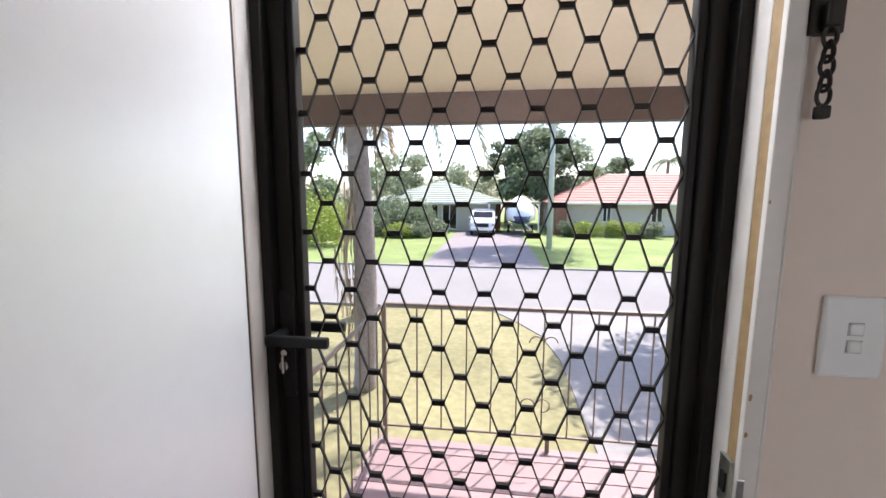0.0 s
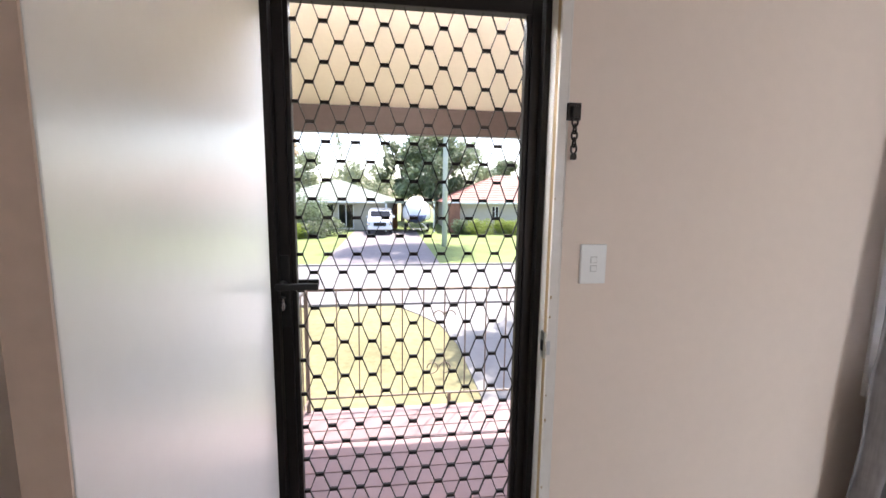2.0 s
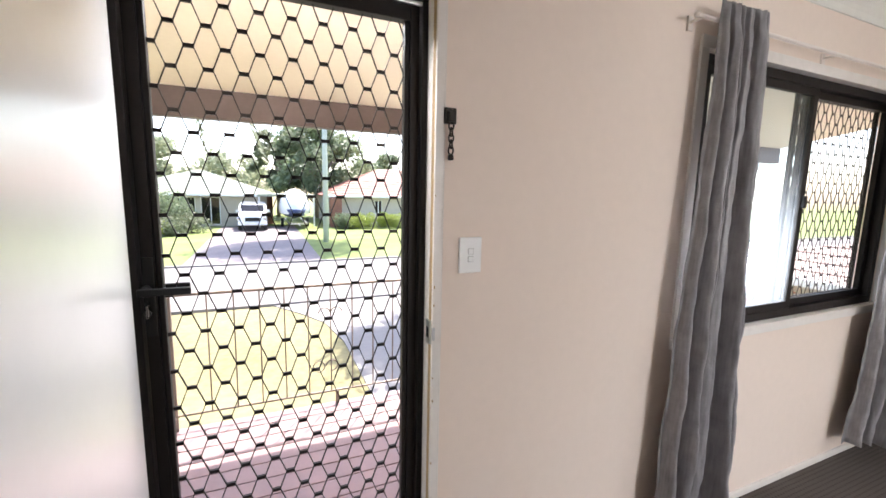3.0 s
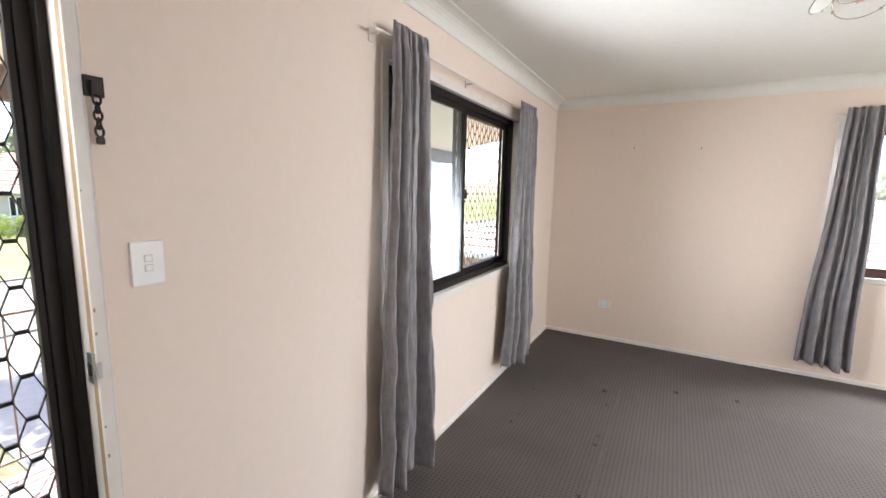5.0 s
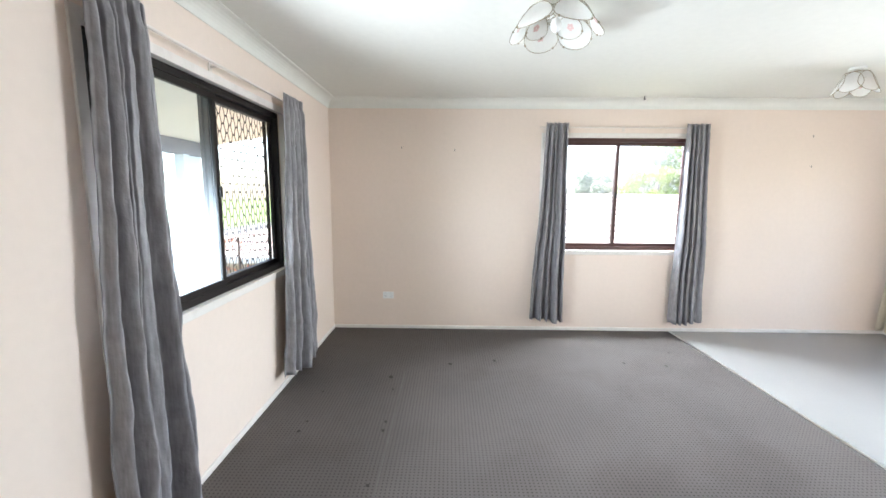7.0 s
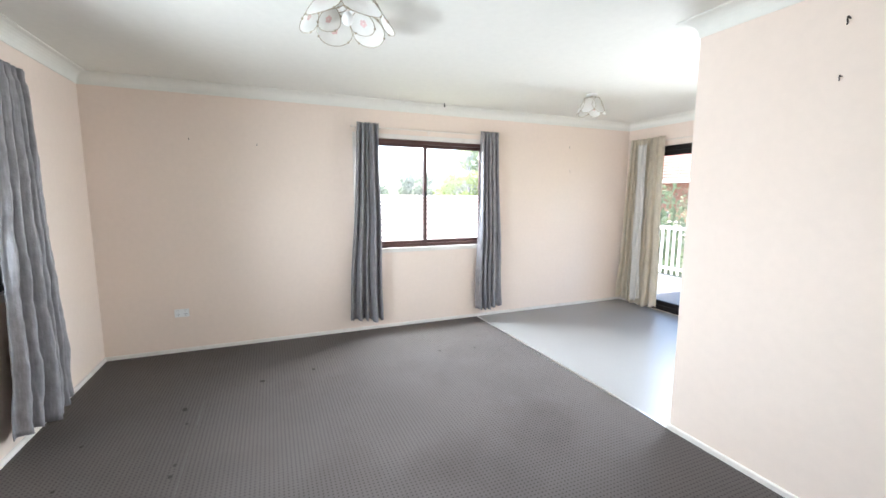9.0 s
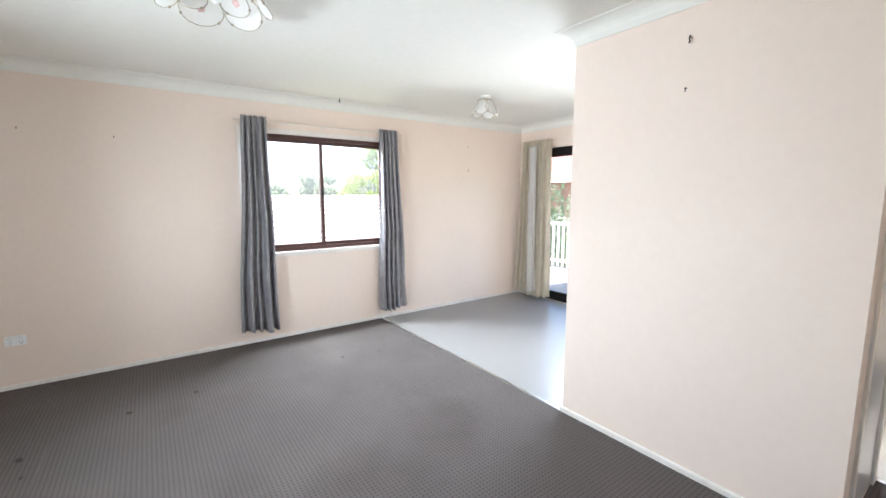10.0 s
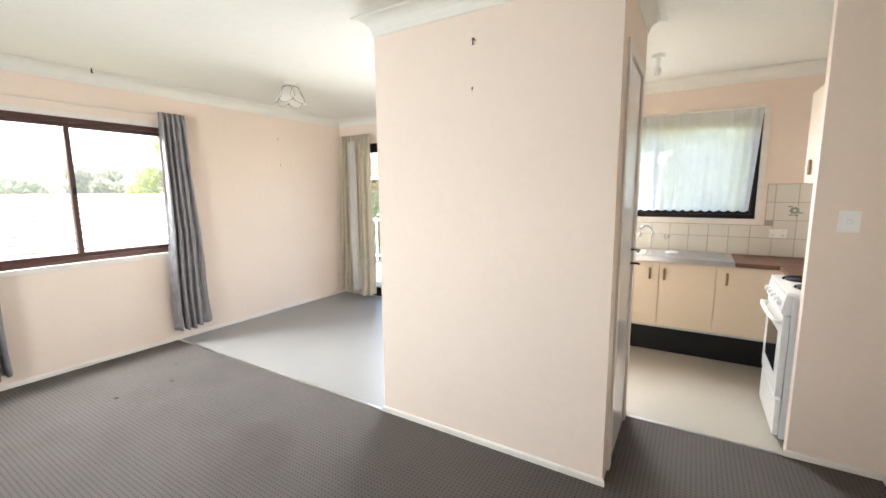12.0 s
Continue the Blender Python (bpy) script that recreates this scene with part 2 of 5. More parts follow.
CARPET_PITCH_X = CARPET_PITCH_Y = 0.022
M = dict(
    rodpaint=mat("rod_paint", (0.80, 0.72, 0.65), rough=0.4, vary=0.03),
    wall=mat("pale_pink_wall_paint", (0.84, 0.718, 0.622), rough=0.55, spec=0.3, vary=0.025, grain=25, coarse=1.3, bump=0.12, bump_scale=90),
    ceiling=mat("white_ceiling_paint", (0.82, 0.81, 0.745), rough=0.75, spec=0.2, vary=0.03, grain=20, coarse=0.9, bump=0.1, bump_scale=120),
    trim=mat("cream_gloss_trim_paint", (0.80, 0.755, 0.70), rough=0.35, vary=0.03, bump=0.05, bump_scale=60, stain=(0.5, 0.44, 0.36), stain_scale=9, stain_amount=0.25),
    door=mat("white_gloss_door_paint", (0.90, 0.905, 0.91), rough=0.32, spec=1.0, coat=1.0, coat_ior=2.0, vary=0.02, coarse=2, bump=0.05, bump_scale=14),
    pinkedge=mat("dull_pinkish_edge", (0.70, 0.56, 0.48), rough=0.6, vary=0.08),
    raw=mat("bare_jamb_timber", (0.42, 0.28, 0.14), rough=0.6, vary=0.2, grain=60),
    carpet=carpet_material(),
    lino=mat("grey_vinyl", (0.27, 0.265, 0.255), rough=0.32, vary=0.05, grain=70, coarse=2, bump=0.03),
    klino=mat("beige_kitchen_vinyl", (0.44, 0.40, 0.34), rough=0.4, vary=0.05, grain=70, coarse=2, bump=0.03),
    bronze=mat("dark_bronze_aluminium", (0.013, 0.010, 0.009), rough=0.5, spec=0.25, vary=0.15, grain=120),
    brown=mat("red_brown_aluminium", (0.065, 0.026, 0.021), rough=0.35, vary=0.12),
    black=mat("black_plastic", (0.010, 0.010, 0.010), rough=0.45, spec=0.3, vary=0.1),
    white=mat("white_plastic", (0.88, 0.88, 0.86), rough=0.35, vary=0.02),
    iron=mat("dark_iron", (0.03, 0.024, 0.02), rough=0.45, metal=0.6, vary=0.2),
    chrome=mat("chrome", (0.75, 0.75, 0.75), rough=0.12, metal=1.0, vary=0.03),
    steel=mat("stainless_steel", (0.6, 0.6, 0.59), rough=0.28, metal=1.0, vary=0.06),
    grey=cloth("grey_curtain_cloth", (0.25, 0.238, 0.248), 0.05, fold=0.35, sheen=0.1),
    cream=cloth("cream_curtain_cloth", (0.72, 0.65, 0.53), 0.45, fold=0.1),
    lining=cloth("white_lining_cloth", (0.80, 0.78, 0.74), 0.4, fold=0.05),
    sheer=cloth("white_sheer_net", (0.90, 0.92, 0.93), 0.75, open_weave=0.22, fold=0.06),
    # Haze imitates outdoor glare on the side panes, dust plus glare on the front one.
    glass=glass("window_glass"), dusty=glass("dusty_window_glass", tint=(0.85, 0.93, 0.97), haze=0.018), veiled=glass("glare_veiled_glass", haze=0.012),
    shade=cloth("frosted_petal_glass", (0.88, 0.88, 0.85), 0.6, open_weave=0.2, fold=0.03),
    laminate=mat("cream_laminate", (0.78, 0.655, 0.50), rough=0.4, vary=0.03),
    bench=mat("brown_laminate_bench", (0.13, 0.06, 0.035), rough=0.5, vary=0.3, grain=30),
    wood=mat("varnished_wood_handle", (0.30, 0.16, 0.07), rough=0.35, vary=0.2),
    tile=mat("glazed_wall_tile", (0.72, 0.69, 0.62), rough=0.15, vary=0.05, island=True),
    grout=mat("grey_grout", (0.36, 0.33, 0.28), rough=0.9, vary=0.1),
    enamel=mat("white_enamel", (0.82, 0.83, 0.83), rough=0.18, vary=0.015),
    dark_glass=mat("dark_oven_glass", (0.01, 0.01, 0.012), rough=0.06, vary=0.05),
    deck=mat("red_brown_deck_paint", (0.22, 0.145, 0.145), rough=0.55, vary=0.12, island=True, stain=(0.2, 0.11, 0.1), stain_scale=5, stain_amount=0.4),
    soffit=mat("cream_verandah_lining", (0.80, 0.74, 0.64), rough=0.6, vary=0.04),
    beam=mat("brown_verandah_beam", (0.075, 0.05, 0.042), rough=0.55, vary=0.1),
    post=mat("pale_post_paint", (0.62, 0.64, 0.64), rough=0.5, vary=0.05),
    grass=mat("lawn_grass", (0.195, 0.178, 0.095), rough=0.9, spec=0.1, vary=0.28, grain=9, coarse=0.6, bump=0.8, bump_scale=30, stain=(0.275, 0.235, 0.135), stain_scale=0.3, stain_amount=0.6),
    verge=mat("green_verge_grass", (0.165, 0.205, 0.075), rough=0.9, spec=0.1, vary=0.28, grain=9, coarse=0.6, bump=0.8, bump_scale=30, stain=(0.23, 0.23, 0.11), stain_scale=0.3, stain_amount=0.5),
    road=mat("pale_worn_asphalt", (0.165, 0.154, 0.148), rough=0.9, vary=0.12, grain=20, coarse=0.5, bump=0.3),
    concrete=mat("grey_concrete", (0.19, 0.178, 0.168), rough=0.85, vary=0.12, grain=12, coarse=0.8),
    paver=mat("grey_driveway_paving", (0.17, 0.145, 0.145), rough=0.85, vary=0.2, grain=8),
    brick=mat("red_brown_brick", (0.24, 0.11, 0.075), rough=0.85, vary=0.25, grain=8),
    redroof=mat("red_roof_tile", (0.27, 0.115, 0.085), rough=0.7, vary=0.15, grain=5),
    paleroof=mat("pale_grey_green_roof_sheet", (0.22, 0.245, 0.19), rough=0.6, vary=0.08),
    bark=mat("grey_palm_bark", (0.26, 0.22, 0.19), rough=0.9, vary=0.3, grain=18, bump=0.6, bump_scale=30),
    leaf=mat("tree_leaf", (0.19, 0.24, 0.135), rough=0.45, leafy=0.55, vary=0.4, grain=3, coarse=0.4),
    palmleaf=mat("palm_leaf", (0.155, 0.185, 0.10), rough=0.5, leafy=0.4, vary=0.35, grain=3),
    dry=mat("dry_palm_sheath", (0.34, 0.26, 0.16), rough=0.85, vary=0.3, grain=8),
    hedge=mat("yellow_green_hedge", (0.27, 0.33, 0.06), rough=0.6, leafy=0.45, vary=0.4, grain=4),
    carwhite=mat("white_car_paint", (0.75, 0.76, 0.77), rough=0.15, vary=0.02),
    tyre=mat("tyre_rubber", (0.02, 0.02, 0.02), rough=0.8, vary=0.1),
    bluecloth=mat("blue_boat_cover", (0.04, 0.06, 0.14), rough=0.7, vary=0.2),
    render=mat("pale_rendered_wall", (0.55, 0.50, 0.42), rough=0.85, vary=0.08),
    pole=mat("pale_green_pole", (0.50, 0.54, 0.47), rough=0.6, vary=0.1),
    railpaint=mat("brown_rail_paint", (0.16, 0.115, 0.09), rough=0.5, vary=0.15),
    neighbourroof=mat("pale_pink_roof_tile", (0.50, 0.40, 0.35), rough=0.8, vary=0.12, grain=4),
    shadowline=mat("rocker_gap_shade", (0.50, 0.49, 0.47), rough=0.6, vary=0.05),
    mark=mat("dark_carpet_mark", (0.05, 0.043, 0.04), rough=0.95, spec=0.1, vary=0.3, grain=200),
    seam=mat("worn_carpet_joint", (0.12, 0.11, 0.10), rough=0.95, spec=0.1, vary=0.3, grain=120),
    brass=mat("dull_brass_wire", (0.34, 0.30, 0.22), rough=0.4, metal=0.8, vary=0.1),
    pinkmotif=mat("faded_pink_motif", (0.62, 0.42, 0.40), rough=0.5, vary=0.15),
    motif=mat("grey_green_motif", (0.25, 0.28, 0.22), rough=0.3, vary=0.2),
    # Leaf colour lightened to imitate haze and glare over far trees.
    paletree=mat("haze_paled_leaf", (0.27, 0.30, 0.18), rough=0.7, leafy=0.4, vary=0.3, grain=3),
    flower=mat("orange_red_flowers", (0.5, 0.12, 0.04), rough=0.6, vary=0.4, grain=6),
)


# ---- builders ----
def part(name, bm, material, parent=None, label="", smooth=False):
    """Links a bmesh as one mesh object under a thing or a part."""
    me = bpy.data.meshes.new(name)
    bmesh.ops.recalc_face_normals(bm, faces=bm.faces[:])
    if smooth:
        for f in bm.faces:
            f.smooth = True
    bm.to_mesh(me)
    bm.free()
    me.materials.append(material)
    ob = new(name, me)
    if parent:
        ob.parent = parent
    if label:
        tagged(ob, label)
    return ob


def thing(name, at, label, category, group="", kind="", rz=0.0):
    ob = new(name)
    ob.empty_display_size = 0.1
    ob.matrix_world = pose(*at, 0, 0, rz)
    return tagged(ob, label, category, group, kind)


def structure(name, bm, material, label, category, smooth=False):
    return tagged(part(name, bm, material, None, "", smooth), label, category, "", "structure")


def box(*spans, bevel=0.0, bm=None):
    """A box from (x0, x1, y0, y1, z0, z1), its edges bevelled, added to bm."""
    x0, x1, y0, y1, z0, z1 = spans
    b = bmesh.new()
    bmesh.ops.create_cube(b, size=1, matrix=Matrix.Translation(((x0 + x1) / 2, (y0 + y1) / 2, (z0 + z1) / 2)) @ Matrix.Diagonal((abs(x1 - x0), abs(y1 - y0), abs(z1 - z0), 1)))
    if bevel:
        bmesh.ops.bevel(b, geom=b.edges[:], offset=bevel, segments=2, affect="EDGES", profile=0.6)
    return joined(bm, b)


def joined(bm, b, m=None):
    """b, moved by m, added to bm."""
    if m is not None:
        b.transform(m)
    if bm is None:
        return b
    me = bpy.data.meshes.new("join")
    b.to_mesh(me)
    b.free()
    bm.from_mesh(me)
    bpy.data.meshes.remove(me)
    return bm


def rod(a, b, r, bm=None, seg=10, r2=None):
    """A round bar from a to b."""
    a, b = Vector(a), Vector(b)
    t = bmesh.new()
    m = Matrix.Translation((a + b) / 2) @ (b - a).to_track_quat("Z", "Y").to_matrix().to_4x4()
    bmesh.ops.create_cone(t, cap_ends=True, segments=seg, radius1=r, radius2=r if r2 is None else r2, depth=(b - a).length, matrix=m)
    return joined(bm, t)


def ball(c, r, bm=None, u=12, v=8, squash=(1, 1, 1)):
    t = bmesh.new()
    bmesh.ops.create_uvsphere(t, u_segments=u, v_segments=v, radius=r, matrix=Matrix.Translation(c) @ Matrix.Diagonal((*squash, 1)))
    return joined(bm, t)


def tube(points, r, bm=None, seg=8, closed=False, radii=None):
    """A round bar bent along points."""
    pts = [Vector(p) for p in points]
    t = bmesh.new()
    rings, n = [], len(pts)
    side = None
    for i, p in enumerate(pts):
        a = pts[(i - 1) % n] if closed or i else pts[0]
        c = pts[(i + 1) % n] if closed or i < n - 1 else pts[-1]
        d = (c - a).normalized()
        if side is None:
            side = d.orthogonal().normalized()
        side = (side - d * side.dot(d)).normalized()
        up = d.cross(side)
        q = radii[i] if radii else r
        rings.append([t.verts.new(p + q * (math.cos(k * math.tau / seg) * side + math.sin(k * math.tau / seg) * up)) for k in range(seg)])
    for i in range(n if closed else n - 1):
        u, w = rings[i], rings[(i + 1) % n]
        for k in range(seg):
            t.faces.new((u[k], u[(k + 1) % seg], w[(k + 1) % seg], w[k]))
    if not closed:
        t.faces.new(rings[0]), t.faces.new(rings[-1][::-1])
    return joined(bm, t)


def prism(outline, z0, z1, bm=None, m=None):
    """An outline in x and y raised from z0 to z1, then moved by m."""
    t = bmesh.new()
    lo, hi = [t.verts.new((x, y, z0)) for x, y in outline], [t.verts.new((x, y, z1)) for x, y in outline]
    n = len(outline)
    t.faces.new(lo[::-1]), t.faces.new(hi)
    for i in range(n):
        t.faces.new((lo[i], lo[(i + 1) % n], hi[(i + 1) % n], hi[i]))
    return joined(bm, t, m)


def wall_mesh(axis, a0, a1, w0, w1, z0, z1, holes=()):
    """A wall along x or y from a0 to a1, between the faces w0 and w1, with openings (a0, a1, z0, z1) cut through it."""
    aa = sorted({a0, a1, *[h[0] for h in holes], *[h[1] for h in holes]})
    zz = sorted({z0, z1, *[h[2] for h in holes], *[h[3] for h in holes]})
    na, nz = len(aa) - 1, len(zz) - 1

    def solid(i, k):
        if not (0 <= i < na and 0 <= k < nz):
            return False
        ca, cz = (aa[i] + aa[i + 1]) / 2, (zz[k] + zz[k + 1]) / 2
        return not any(h[0] < ca < h[1] and h[2] < cz < h[3] for h in holes)

    b = bmesh.new()
    made = {}

    def v(a, w, z):
        p = (a, w, z) if axis == "x" else (w, a, z)
        if p not in made:
            made[p] = b.verts.new(p)
        return made[p]

    for i in range(na):
        for k in range(nz):
            if not solid(i, k):
                continue
            p, q, r, s = aa[i], aa[i + 1], zz[k], zz[k + 1]
            b.faces.new((v(p, w0, r), v(q, w0, r), v(q, w0, s), v(p, w0, s)))
            b.faces.new((v(p, w1, r), v(p, w1, s), v(q, w1, s), v(q, w1, r)))
            if not solid(i - 1, k):
                b.faces.new((v(p, w0, r), v(p, w0, s), v(p, w1, s), v(p, w1, r)))
            if not solid(i + 1, k):
                b.faces.new((v(q, w0, r), v(q, w1, r), v(q, w1, s), v(q, w0, s)))
            if not solid(i, k - 1):
                b.faces.new((v(p, w0, r), v(p, w1, r), v(q, w1, r), v(q, w0, r)))
            if not solid(i, k + 1):
                b.faces.new((v(p, w0, s), v(q, w0, s), v(q, w1, s), v(p, w1, s)))
    return b


def strip(p0, p1, normal, profile, m0=0, m1=0):
    """A moulding along the wall foot p0 to p1: profile points (out, z); m0, m1: -1 mitred into a corner, 1 round one."""
    p0, p1, n = Vector((*p0, 0)), Vector((*p1, 0)), Vector((*normal, 0))
    d = (p1 - p0).normalized()
    b = bmesh.new()
    r0 = [b.verts.new(p0 + n * o - d * (m0 * o) + Vector((0, 0, z))) for o, z in profile]
    r1 = [b.verts.new(p1 + n * o + d * (m1 * o) + Vector((0, 0, z))) for o, z in profile]
    k = len(profile)
    for i in range(k):
        b.faces.new((r0[i], r0[(i + 1) % k], r1[(i + 1) % k], r1[i]))
    b.faces.new(r0), b.faces.new(r1[::-1])
    return b

# ---- structure ----
CEIL = 2.40
XE, YF, YR, YK, XW = 0.0, 0.0, -5.9, -6.1, -5.14      # east, front, rear, kitchen rear and west wall faces
YP, XP0, XP1, YH = -3.62, -2.61, -3.96, -4.36          # pantry block and hall end
WALL_LABEL = "pale pink painted plaster wall with faint marks"
structure("wall_front", wall_mesh("x", XW - 0.12, XE + 0.12, 0.0, 0.13, -0.1, CEIL, [(-4.745, -3.945, -0.1, 2.07), (-2.89, -1.165, 0.88, 2.04)]), M["wall"], WALL_LABEL, "wall")
structure("wall_east", wall_mesh("y", YR - 0.13, 0.0, 0.0, 0.13, -0.1, CEIL, [(-3.74, -2.21, 0.86, 2.04)]), M["wall"], WALL_LABEL, "wall")
structure("wall_rear", wall_mesh("x", -2.61, 0.0, YR - 0.13, YR, -0.1, CEIL, [(-2.50, -0.36, 0.0, 2.06)]), M["wall"], WALL_LABEL, "wall")
structure("wall_west", wall_mesh("y", YK - 0.13, 0.0, XW - 0.12, XW, -0.1, CEIL), M["wall"], WALL_LABEL, "wall")
structure("partition_front", wall_mesh("x", XP1, XP0, YP - 0.09, YP, -0.1, CEIL), M["wall"], "pale pink partition wall with two picture hooks", "wall")
structure("partition_return", wall_mesh("y", YH - 0.09, YP - 0.09, XP1, XP1 + 0.09, -0.1, CEIL, [(-4.285, -3.80, 0.0, 2.04)]), M["wall"], "narrow pink return wall holding a cupboard door", "wall")
structure("partition_side", wall_mesh("y", YK, YP - 0.09, XP0 - 0.09, XP0, -0.1, CEIL), M["wall"], "pale pink wall between dining space and kitchen", "wall")
structure("partition_back", wall_mesh("x", XP1 + 0.09, XP0 - 0.09, YH - 0.09, YH, -0.1, CEIL), M["wall"], "pale pink wall behind the cupboard", "wall")
structure("wall_nib", wall_mesh("x", XW, -4.76, YH - 0.07, YH, -0.1, CEIL), M["wall"], "narrow pink wall beside the kitchen opening", "wall")
structure("wall_kitchen_rear", wall_mesh("x", XW, XP0, YK - 0.13, YK, -0.1, CEIL, [(-4.72, -3.10, 1.15, 2.06)]), M["wall"], "pale pink kitchen wall above tiles", "wall")

structure("floor", wall_mesh("x", XW, 0.0, YK, 0.0, -0.16, -0.012), M["concrete"], "house floor slab under the coverings", "floor")
structure("carpet_floor", box(XW, 0, YP, 0, -0.012, 0), M["carpet"], "dark grey patterned loop carpet, worn and stained", "carpet")
structure("hall_carpet_floor", box(XW, XP1, YH, YP, -0.012, 0), M["carpet"], "dark grey patterned carpet in the hall", "carpet")
structure("vinyl_floor", box(XP0, 0, YR, YP, -0.012, -0.002), M["lino"], "pale grey sheet vinyl dining floor", "floor")
structure("kitchen_floor", box(XW, XP0 - 0.09, YK, YH, -0.012, -0.002), M["klino"], "beige speckled sheet vinyl kitchen floor", "floor")
structure("floor_trim", box(XP0, 0, YP - 0.012, YP + 0.012, -0.001, 0.004, bevel=0.002), M["steel"], "thin metal edge strip between carpet and vinyl", "trim")
structure("kitchen_floor_trim", box(-4.76, XP1, YH - 0.012, YH + 0.012, -0.001, 0.004, bevel=0.002), M["steel"], "thin metal edge strip at the kitchen opening", "trim")
structure("ceiling", box(XW - 0.12, 0.13, YK - 0.13, 0.13, CEIL, CEIL + 0.05), M["ceiling"], "white painted plasterboard ceiling", "ceiling")

COVE = [(0, CEIL - 0.092), (0.006, CEIL - 0.092), (0.008, CEIL - 0.082)] + [(0.082 - 0.074 * math.cos(radians(a)), CEIL - 0.082 + 0.074 * math.sin(radians(a))) for a in range(0, 91, 15)] + [(0.092, CEIL - 0.006), (0.092, CEIL), (0, CEIL)]
SKIRT = [(0, 0), (0.013, 0), (0.013, 0.026), (0.009, 0.033), (0, 0.033)]
RUNS = [
    ((0, 0), (XW, 0), (0, -1), -1, -1, (-4.745, -3.945)), ((0, YR), (0, 0), (-1, 0), -1, -1, None),
    ((XP0, YR), (0, YR), (0, 1), -1, -1, (-2.50, -0.36)), ((XP1, YP), (XP0, YP), (0, 1), 1, 1, None),
    ((XP0, YP), (XP0, YR), (1, 0), 1, -1, None), ((XP1, YH - 0.09), (XP1, YP), (-1, 0), 1, 1, None),
    ((XW, YH), (-4.76, YH), (0, 1), -1, 1, None), ((XW, 0), (XW, YH), (1, 0), -1, -1, None),
]
for i, (p0, p1, n, m0, m1, gap) in enumerate(RUNS):
    structure("cornice", strip(p0, p1, n, COVE, m0, m1), M["ceiling"], "white plaster cove cornice", "cornice")
    if gap:
        for q0, q1, k0, k1 in ((p0[0], gap[1] if p0[0] > p1[0] else gap[0], m0, 0), (gap[0] if p0[0] > p1[0] else gap[1], p1[0], 0, m1)):
            structure("baseboard", strip((q0, p0[1]), (q1, p0[1]), n, SKIRT, k0, k1), M["trim"], "low cream painted skirting board", "baseboard")
    elif i != 5:
        structure("baseboard", strip(p0, p1, n, SKIRT, m0, m1), M["trim"], "low cream painted skirting board", "baseboard")
structure("cornice", strip((XW, YK), (XP0 - 0.09, YK), (0, 1), COVE, -1, -1), M["ceiling"], "white plaster cove cornice", "cornice")
structure("cornice", strip((XP1, YH - 0.09), (XP0 - 0.09, YH - 0.09), (0, -1), COVE, 1, -1), M["ceiling"], "white plaster cove cornice", "cornice")
structure("cornice", strip((-4.76, YH), (-4.76, YH - 0.07), (1, 0), COVE, 1, 1), M["ceiling"], "white plaster cove cornice", "cornice")


# ---- windows and doors ----
def sliding_window(name, label, length, height, frame_mat, m, mesh_side=None, glass_mats=("glass", "glass")):
    """Two-pane sliding window: outer frame, two sashes, glass, catch. Its width runs along local x, outside is local y."""
    w = thing(name, (0, 0, 0), label, "window", kind="structure")
    w.matrix_world = m
    f = 0.04
    b = box(0, length, 0.03, 0.10, 0, f, bevel=0.003)
    for s in ((0, length, 0.03, 0.10, height - f, height), (0, f, 0.03, 0.10, f, height - f), (length - f, length, 0.03, 0.10, f, height - f)):
        box(*s, bevel=0.003, bm=b)
    part("window_frame", b, frame_mat, w)
    half = length / 2
    for k, (a0, a1, y) in enumerate(((f, half + 0.018, 0.045), (half - 0.018, length - f, 0.072))):
        t = 0.035
        s = box(a0, a1, y - 0.011, y + 0.011, f, f + t, bevel=0.002)
        for q in ((a0, a1, y - 0.011, y + 0.011, height - f - t, height - f), (a0, a0 + t, y - 0.011, y + 0.011, f + t, height - f - t), (a1 - t, a1, y - 0.011, y + 0.011, f + t, height - f - t)):
            box(*q, bevel=0.002, bm=s)
        sash = part("sash", s, frame_mat, w)
        pane = part("pane", box(a0 + t - 0.004, a1 - t + 0.004, y - 0.002, y + 0.002, f + t - 0.004, height - f - t + 0.004), M[glass_mats[k]], sash)
        pane.visible_shadow = False
    part("catch", box(half - 0.010, half + 0.012, 0.018, 0.036, height * 0.5 - 0.03, height * 0.5 + 0.03, bevel=0.004), M["black"], w)
    return w


win1 = sliding_window("window_1", "dark bronze aluminium sliding window, security grille over one half", 1.66, 1.14, M["bronze"], pose(-2.855, 0, 0.89), glass_mats=("dusty", "glass"))
win2 = sliding_window("window_2", "red-brown aluminium two-pane sliding window", 1.51, 1.16, M["brown"], pose(0, -2.22, 0.87, 0, 0, -90), glass_mats=("veiled", "veiled"))
win3 = sliding_window("window_3", "dark aluminium kitchen window behind net curtain", 1.60, 0.89, M["bronze"], pose(-3.11, YK, 1.16, 0, 0, 180))


def reveal(name, label, a0, a1, z0, z1, m, sill_out=0.012):
    """Painted timber lining round a window, its edges proud of the plaster, with a sill."""
    w = thing(name, (0, 0, 0), label, "window trim", kind="structure")
    w.matrix_world = m
    part("window_sill", box(a0 - 0.045, a1 + 0.045, -sill_out, 0.029, z0 - 0.045, z0, bevel=0.003), M["trim"], w)
    part("head_trim", box(a0 - 0.045, a1 + 0.045, -0.010, 0.029, z1, z1 + 0.045, bevel=0.003), M["trim"], w)
    for q in ((a0 - 0.045, a0), (a1, a1 + 0.045)):
        part("side_trim", box(*q, -0.010, 0.029, z0, z1, bevel=0.003), M["trim"], w)
    return w


